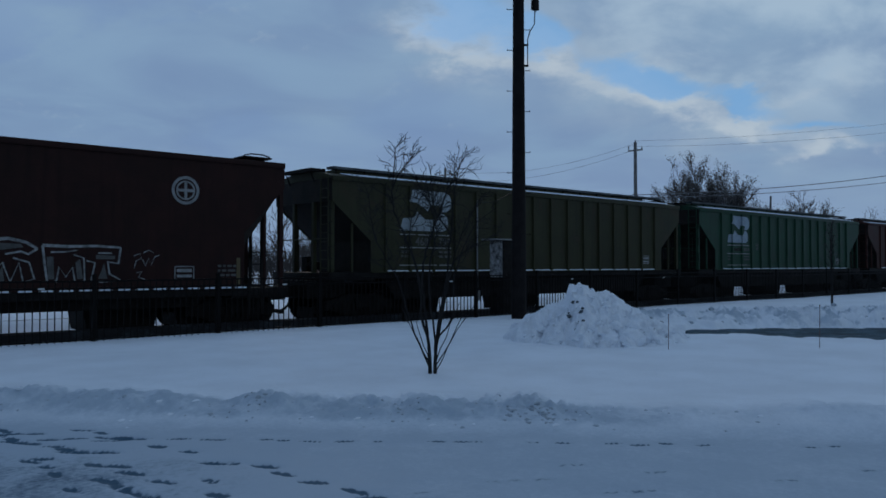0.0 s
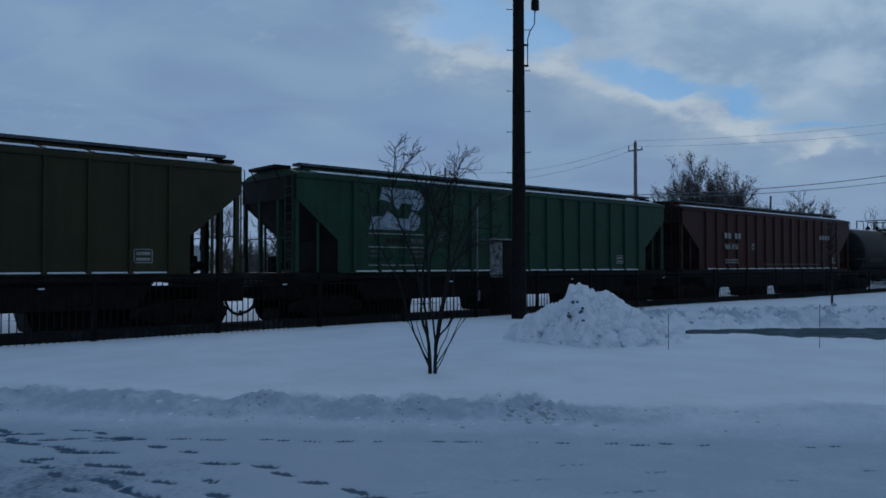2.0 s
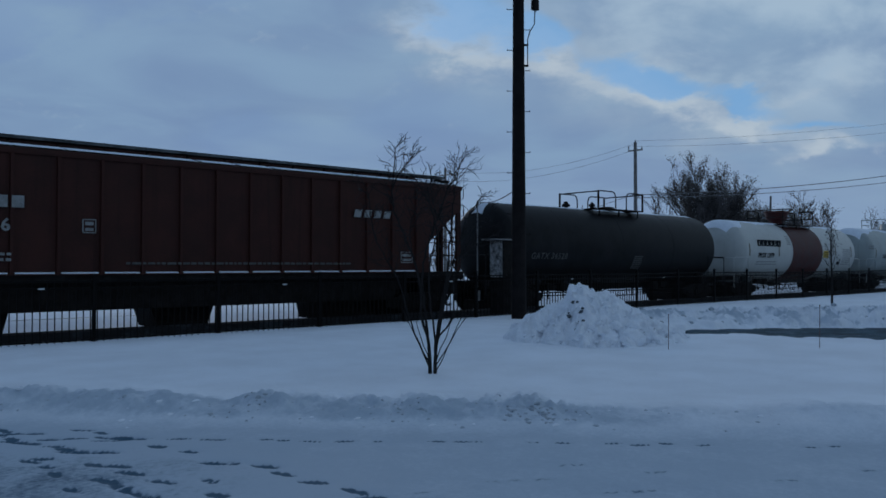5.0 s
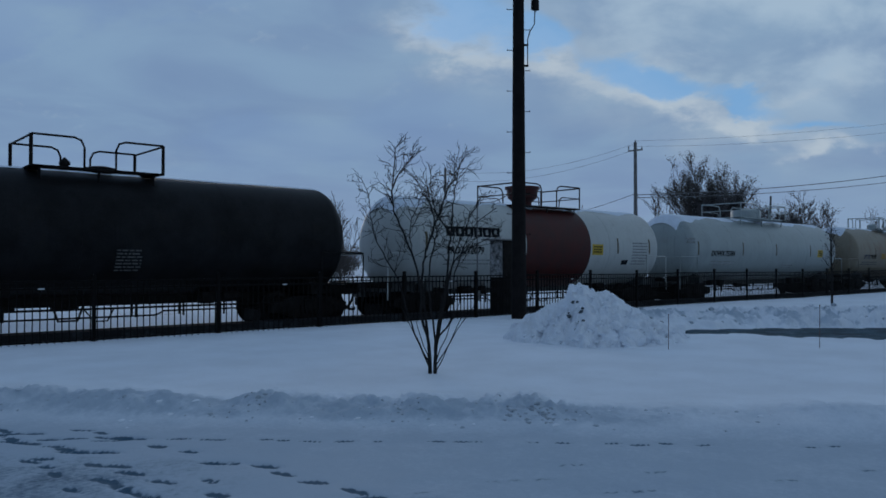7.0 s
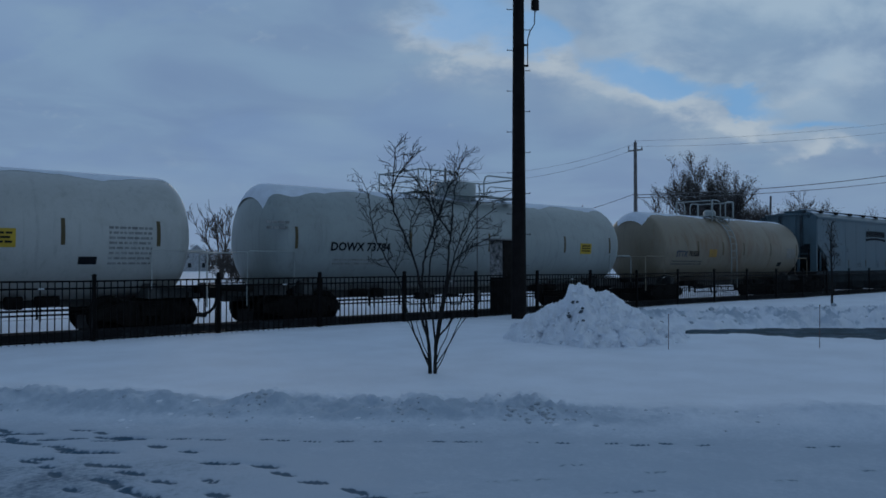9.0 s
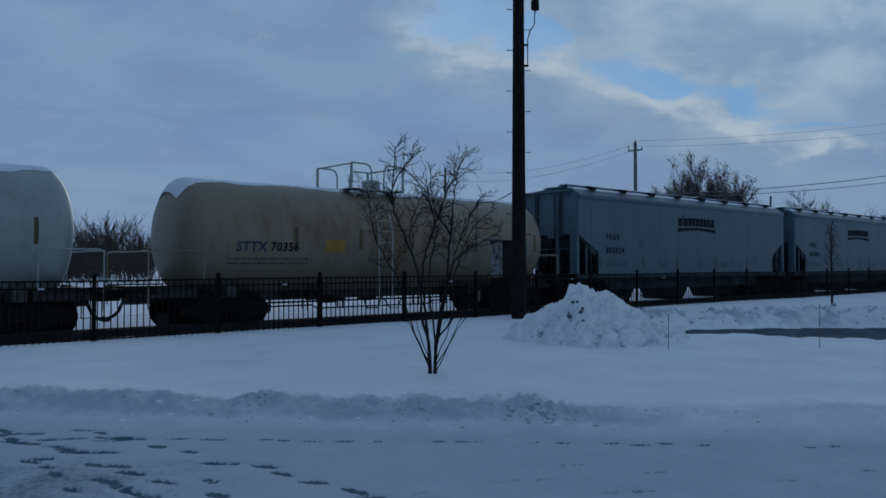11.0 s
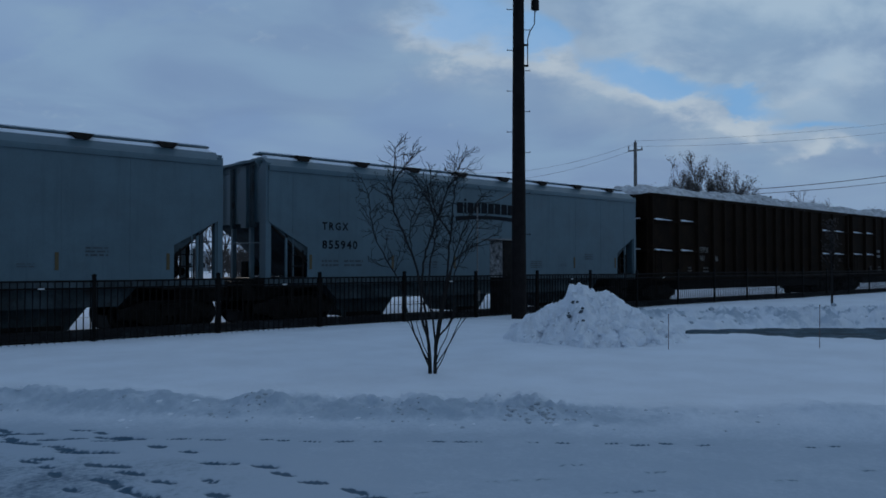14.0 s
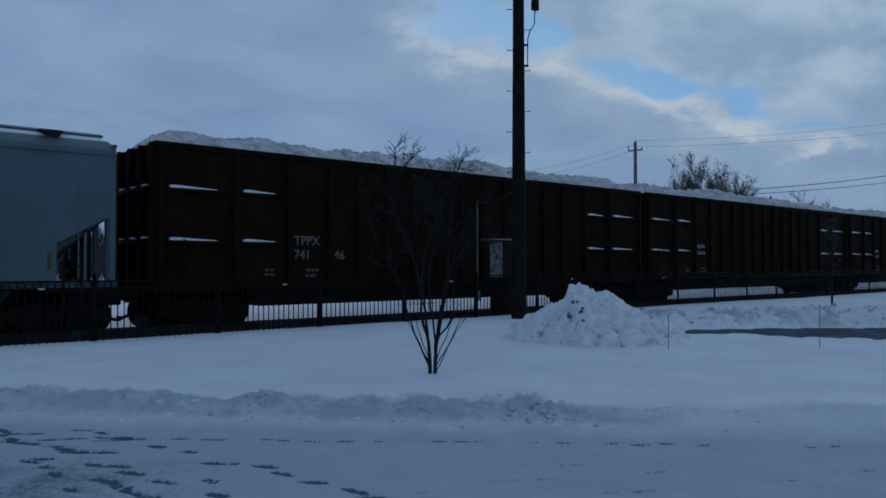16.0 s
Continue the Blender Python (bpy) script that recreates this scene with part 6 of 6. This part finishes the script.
    for xx in (-6.95, -4.1, -1.6, 1.6, 4.4, 6.9):
        part("reflector", Build().box(xx - 0.04, xx + 0.04, SIDE_Y - 0.004, SIDE_Y, 1.45, 1.85), M["ochre"], h)
    return h


blue_hopper("pale blue covered hopper with black lettering, dusted with snow", 143.9, "856924")
blue_hopper("pale blue covered hopper with black lettering", 161.75, "855940")


# ---- high-sided gondolas heaped with snow ----
def gondola(label, x, number):
    car = new_car("gondola", label, "railway car", x)
    half, hw, top, sill = 9.9, 1.58, 4.54, 1.02
    for s in (-1, 1):
        part("side_sheet", Build().box(-half, half, s * hw - 0.03, s * hw + 0.03, sill, top - 0.05), M["gondola"], car)
        part("top_chord", Build().box(-half - 0.05, half + 0.05, s * (hw + 0.02) - 0.07, s * (hw + 0.02) + 0.07, top - 0.12, top + 0.03), M["gondola"], car, bevel=0.015)
        part("side_sill", Build().box(-half - 0.05, half + 0.05, s * (hw + 0.02) - 0.06, s * (hw + 0.02) + 0.06, sill - 0.12, sill + 0.10), M["gondola"], car, bevel=0.01)
        part("end_wall", Build().box(min(s * half, s * half - s * 0.06), max(s * half, s * half - s * 0.06), -hw, hw, sill, top), M["gondola"], car)
        for z in (2.17, 3.45):
            for yy in (0,):
                part("end_beam", Build().box(min(s * half, s * half + s * 0.16), max(s * half, s * half + s * 0.16), -hw - 0.05, hw + 0.05, z - 0.07, z + 0.04), M["gondola"], car, bevel=0.01)
        for yy in (-1.5, -0.75, 0, 0.75, 1.5):
            part("end_post", Build().box(min(s * half, s * half + s * 0.13), max(s * half, s * half + s * 0.13), yy - 0.07, yy + 0.07, sill, top), M["gondola"], car)
    rib = Build().prism([(-0.10, 0.0), (0.10, 0.0), (0.06, -0.13), (-0.06, -0.13)], sill, top - 0.1, "z").mesh("rib", M["gondola"])
    xs_ = [-9.8, -7.85, -6.3] + [-5.0 + 1.0 * i for i in range(11)] + [6.3, 7.85, 9.8]
    for xx in xs_:
        part("rib", rib, None, car, m=pose(xx, -hw - 0.03, 0))
        part("rib", rib, None, car, m=pose(xx, hw + 0.03, 0, 0, 0, 180))
    sn = Build()
    for x0, x1 in ((-9.65, -8.0), (-7.7, -6.45), (6.45, 7.7), (8.0, 9.65)):
        for z in (2.17, 3.45):
            part("side_beam", Build().box(x0, x1, -hw - 0.15, -hw - 0.03, z - 0.07, z), M["gondola"], car)
            a = x0 + 0.05
            sn.prism([(a, z), (a + (x1 - x0) * 0.75, z), (a + (x1 - x0) * 0.7, z + 0.02), (a + 0.12, z + 0.075), (a, z + 0.06)], -hw - 0.14, -hw - 0.035)
    for z in (2.21, 3.49):
        for yy in (-1.2, -0.4, 0.4):
            sn.box(-half - 0.15, -half - 0.05, yy, yy + 0.16, z, z + 0.05)
    tagged(part("snow", sn, M["car_snow"], car, "snow caught on the ledges"), kind="stuff")
    part("floor", Build().box(-half, half, -hw, hw, sill - 0.1, sill), M["iron"], car)
    part("centre_sill", Build().box(-half - 0.1, half + 0.1, -0.33, 0.33, 0.60, 0.95), M["iron"], car)
    part("floor_frame", Build().prism([(-7.3, 0.92), (7.3, 0.92), (6.9, 0.46), (-6.9, 0.46)], -1.2, 1.2), M["iron"], car)
    cross = Build()
    for i in range(-4, 5):
        cross.prism([(-1.5, sill - 0.1), (1.5, sill - 0.1), (0.6, 0.68), (-0.6, 0.68)], i * 1.6 - 0.06, i * 1.6 + 0.06, "x")
    part("cross_bearers", cross, M["iron"], car)
    # the heaped load under snow
    gx, gy = np.linspace(-half + 0.08, half - 0.08, 260), np.linspace(-hw + 0.05, hw - 0.05, 40)
    X2, Y2 = np.meshgrid(gx, gy)
    edge = np.minimum(1, (hw - np.abs(Y2)) / 1.0) * np.minimum(1, np.maximum(0.1, (half - np.abs(X2)) / 0.7))
    hz = top - 0.12 + 0.66 * edge ** 0.7 * (0.66 + 0.65 * LAT.fbm(X2 * 0.45 + x, Y2 * 0.6, 3)) + (LAT.fbm(X2 * 3.5 + x, Y2 * 3.5, 4, 0.72) - 0.5) * 0.34
    part("load", grid_mesh("load", gx, gy, hz, M["load"]), None, car, "heaped load blanketed in snow")
    for s in (-1, 1):
        part("ladder", ladder(s * 9.45 - 0.2, s * 9.45 + 0.2, -hw - 0.17, 0.5, 2.2, 5), M["gondola"], car)
    tagged(part("stencil", bars(Build(), -7.0, -6.7, -hw - 0.034, 1.25, 1.5, 2, 41), M["dim_white"], car), kind="stuff")
    tagged(part("stencil", bars(Build(), -5.75, -5.3, -hw - 0.034, 1.2, 1.5, 2, 42), M["dim_white"], car), kind="stuff")
    if number:
        lettering("reporting_mark", "TPPX", 0.25, M["gondola_mark"], car, on_side(-6.12, -hw - 0.034, 2.12), "worn white reporting mark")
        for word, xx in zip(number.split(), (-6.12, -4.82)):
            lettering("number", word, 0.25, M["gondola_mark"], car, on_side(xx, -hw - 0.034, 1.74), "worn white car number")
    else:
        b = Build()
        bars(b, -6.1, -5.4, -hw - 0.034, 1.95, 2.55, 2, 44)
        tagged(part("number_mark", b, M["faded_white"], car), kind="stuff")
    running_gear(car, 8.4, 10.15)
    return car


gondola("dark brown high-sided gondola heaped with snow", 180.9, "741    46")
gondola("dark brown high-sided gondola with a snow-covered load", 201.2, "")
gondola("dark brown high-sided gondola with a snow-covered load", 221.5, "")

# ---- beyond the track ----
def far_tree(l, d, height, seed, spread=0.6, r=0.22, levels=4, leafy=0, shoots=(3, 4), label="bare deciduous tree behind the track"):
    p = at(l, d)
    t = thing("tree", label, "tree", pose(p.x, p.y, -0.4), group="trees beyond the track")
    rng = random.Random(seed)
    b, tips = Build(), []
    trunk = height * 0.25
    b.tube([(0, 0, -0.2), (0.05, 0, trunk * 0.5), (0, 0.05, trunk)], r, 8, r * 0.8)
    crown = Build()
    for i in range(5):
        a = i * 1.257 + rng.uniform(-0.4, 0.4)
        grow(crown, Vector((0, 0, trunk * rng.uniform(0.6, 1.0))), Vector((math.cos(a) * 0.45, math.sin(a) * 0.45, 1)).normalized(), height * rng.uniform(0.38, 0.50), r * 0.55, levels - 1, rng, spread, shoots, 0.3, tips, 0.028, 4, 0.22)
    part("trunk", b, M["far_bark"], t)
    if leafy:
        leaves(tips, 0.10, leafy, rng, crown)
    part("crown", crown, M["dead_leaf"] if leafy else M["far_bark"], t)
    return t


far_tree(30.4, 92, 10.2, 31, 0.36, 0.28, 5, 11, (3, 4), "broad tree with dry brown leaves behind the track")
far_tree(32.3, 93, 10.6, 35, 0.36, 0.28, 5, 11, (3, 4), "broad tree with dry brown leaves behind the track")
far_tree(34.2, 94, 9.4, 32, 0.40, 0.28, 5, 10, (3, 4), "broad tree with dry brown leaves behind the track")
far_tree(26.6, 90, 8.2, 13, 0.5, 0.2, 4, 0, (3, 4))
far_tree(24.2, 91, 5.6, 23, 0.6, 0.14, 4, 0, (3, 4))
far_tree(37.4, 96, 7.6, 3, 0.7, 0.22, 5, 4)
far_tree(39.8, 99, 7.4, 24, 0.7, 0.22, 5, 3)
far_tree(42.0, 97, 7.4, 4, 0.7, 0.22, 5, 2)
far_tree(45.4, 98, 7.6, 14, 0.7, 0.22, 5, 2)
far_tree(51, 102, 6.3, 5, 0.8, 0.16, 3, 0)
far_tree(62, 108, 8.0, 6, 0.7, 0.2, 4, 2)
far_tree(14.5, 88, 7.2, 7, 0.6, 0.14, 3, 0)
far_tree(-12, 90, 7.2, 8, 0.7, 0.18, 4, 0)
far_tree(-17, 84, 7, 9, 0.7, 0.2, 4, 0)
far_tree(-24, 84, 7.2, 10, 0.7, 0.2, 4, 0)
far_tree(-46, 80, 8.2, 11, 0.7, 0.2, 4, 0)
far_tree(-40, 92, 7.0, 12, 0.7, 0.2, 4, 0)


def far_pole(l, d, top, arm=True, lean=0.0):
    p = at(l, d)
    t = thing("utility_pole", "weathered wooden utility pole with a crossarm beyond the track", "utility pole", pose(p.x, p.y, -0.3, 0, lean, 0), group="street poles")
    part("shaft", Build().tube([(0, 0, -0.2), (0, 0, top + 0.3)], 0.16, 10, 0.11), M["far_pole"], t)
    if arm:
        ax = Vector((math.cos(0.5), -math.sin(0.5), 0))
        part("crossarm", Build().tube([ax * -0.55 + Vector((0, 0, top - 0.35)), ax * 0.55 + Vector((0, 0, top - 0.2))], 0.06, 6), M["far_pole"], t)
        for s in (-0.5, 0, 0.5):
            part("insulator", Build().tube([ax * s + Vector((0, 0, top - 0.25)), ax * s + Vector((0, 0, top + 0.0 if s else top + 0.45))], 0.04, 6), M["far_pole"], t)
    return t


far_pole(13.45, 54, 10.0)
far_pole(0.2, 68, 9.9)
far_pole(37, 88, 9.3, False, 4)


def wire(a, c, sag, r=0.02):
    pts = [Vector(a).lerp(Vector(c), i / 24) - Vector((0, 0, sag * 4 * (i / 24) * (1 - i / 24))) for i in range(25)]
    solid("overhead_wire", Build().tube(pts, r, 5), M["wire"], "thin black overhead wire between poles", "wire", group="overhead wires")


wire(at(0.2, 68, 9.7), at(13.45, 54, 9.9), 0.9, 0.009)
wire(at(0.2, 68, 8.9), at(13.45, 54, 9.5), 0.9, 0.009)
wire(at(13.45, 54, 10.1), at(45, 50, 13.2), 0.8, 0.007)
wire(at(13.45, 54, 9.7), at(45, 50, 12.4), 0.8, 0.007)
wire(at(3.0, 58, 4.0), at(13.45, 54, 6.4), 0.4, 0.02)
wire(at(13.45, 54, 6.3), at(60, 82, 13.2), 0.8, 0.03)
wire(at(13.45, 54, 6.1), at(60, 82, 12.3), 0.8, 0.025)


def house(l, d, w, dep, eave, ridge, wall, turn, label):
    p = at(l, d)
    t = thing("house", label, "house", pose(p.x, p.y, -0.35, 0, 0, turn), group="houses beyond the track")
    gable = [(-w / 2, 0), (w / 2, 0), (w / 2, eave), (0, ridge), (-w / 2, eave)]
    part("wall", Build().prism(gable, -dep / 2, dep / 2), wall, t)
    th = 0.18
    for s in (-1, 1):
        o = s * (w / 2 + 0.35)
        ez = eave - (ridge - eave) / (w / 2) * 0.35
        part("roof", Build().prism([(0, ridge + 0.02), (o, ez + 0.02), (o, ez + th + 0.02), (0, ridge + th + 0.04)], -dep / 2 - 0.35, dep / 2 + 0.35), M["snow"], t, "snow-covered roof slope")
    for xx in (-w / 4, w / 4):
        wdw = part("window", Build().box(xx - 0.5, xx + 0.5, -dep / 2 - 0.05, -dep / 2 - 0.01, 1.0, 2.3), M["trim"], t)
        part("pane", Build().box(xx - 0.42, xx + 0.42, -dep / 2 - 0.07, -dep / 2 - 0.055, 1.08, 2.22), M["dark_glass"], wdw)
    return t


house(-60.5, 190, 6.4, 9, 3.8, 6.5, M["siding"], -23, "pale-sided house with a snowy gable roof")
house(-50, 205, 9, 9, 2.8, 5.0, M["siding"], -50, "pale-sided house with a snowy roof")
house(-100, 200, 12, 9, 2.8, 4.6, M["siding_tan"], -80, "tan-sided house with a snowy roof")

wood, wr = Build(), random.Random(77)
for i in range(170):
    l, d = wr.uniform(-190, 70), wr.uniform(170, 280)
    p = at(l, d, -0.4)
    hgt = wr.uniform(4.0, 7.5)
    grow(wood, p, Vector((0, 0, 1)), hgt * 0.55, 0.11, 2, wr, 0.7, (4, 6), 0.3, None, 0.05, 4, 0.15)
    for k in range(3):
        grow(wood, p, Vector((wr.uniform(-0.5, 0.5), wr.uniform(-0.5, 0.5), 1)).normalized(), hgt * 0.4, 0.07, 1, wr, 0.7, (4, 6), 0.3, None, 0.05, 4, 0.15)
for i in range(300):
    l, d = (wr.uniform(-110, -12), wr.uniform(95, 160)) if i < 150 else (wr.uniform(-80, -38), wr.uniform(85, 110))
    if -0.37 < l / d < -0.29:
        continue
    p = at(l, d, -0.4)
    hgt = wr.uniform(4.5, 8.5)
    for k in range(3):
        grow(wood, p, Vector((wr.uniform(-0.5, 0.5), wr.uniform(-0.5, 0.5), 1)).normalized(), hgt * 0.5, 0.06, 2, wr, 0.7, (3, 5), 0.3, None, 0.03, 4, 0.2)
for i in range(150):
    d = wr.uniform(62, 95)
    f = wr.uniform(-0.58, -0.12)
    if -0.37 < f < -0.29:
        continue
    p = at(f * d, d, -0.4)
    hgt = wr.uniform(1.8, 3.6)
    for k in range(4):
        grow(wood, p + Vector((wr.uniform(-1.2, 1.2), wr.uniform(-1.2, 1.2), 0)), Vector((wr.uniform(-0.6, 0.6), wr.uniform(-0.6, 0.6), 1)).normalized(), hgt * 0.6, 0.04, 2, wr, 0.8, (4, 5), 0.3, None, 0.02, 3, 0.25)
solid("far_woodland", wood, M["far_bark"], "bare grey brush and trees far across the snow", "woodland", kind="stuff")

# a second track's far rail line shows as a dark edge across the snow
for yy in (24.6, 26.05):
    solid("rail", Build().prism([(yy - 0.05, -0.40), (yy + 0.05, -0.40), (yy + 0.04, -0.16), (yy - 0.04, -0.16)], -260, 420, "x"), M["rail"], "rusty rail of a second track in the snow", "rail", group="rails", kind="structure")


# ---- motion ----
def motions():
    for ob, x in CARS:
        walk(ob, [(t, pose(x - SPEED * t, TRACK_Y, RAIL_Z)) for t in (0, 4, 8, 12, 16)])
    turn = math.degrees(SPEED / WHEEL_R)
    for ob, w in WHEELS:
        walk(ob, [(k / 15, pose(w, 0, WHEEL_R) @ Matrix.Rotation(-radians(turn * k / 15), 4, "Y")) for k in range(241)])



motions()
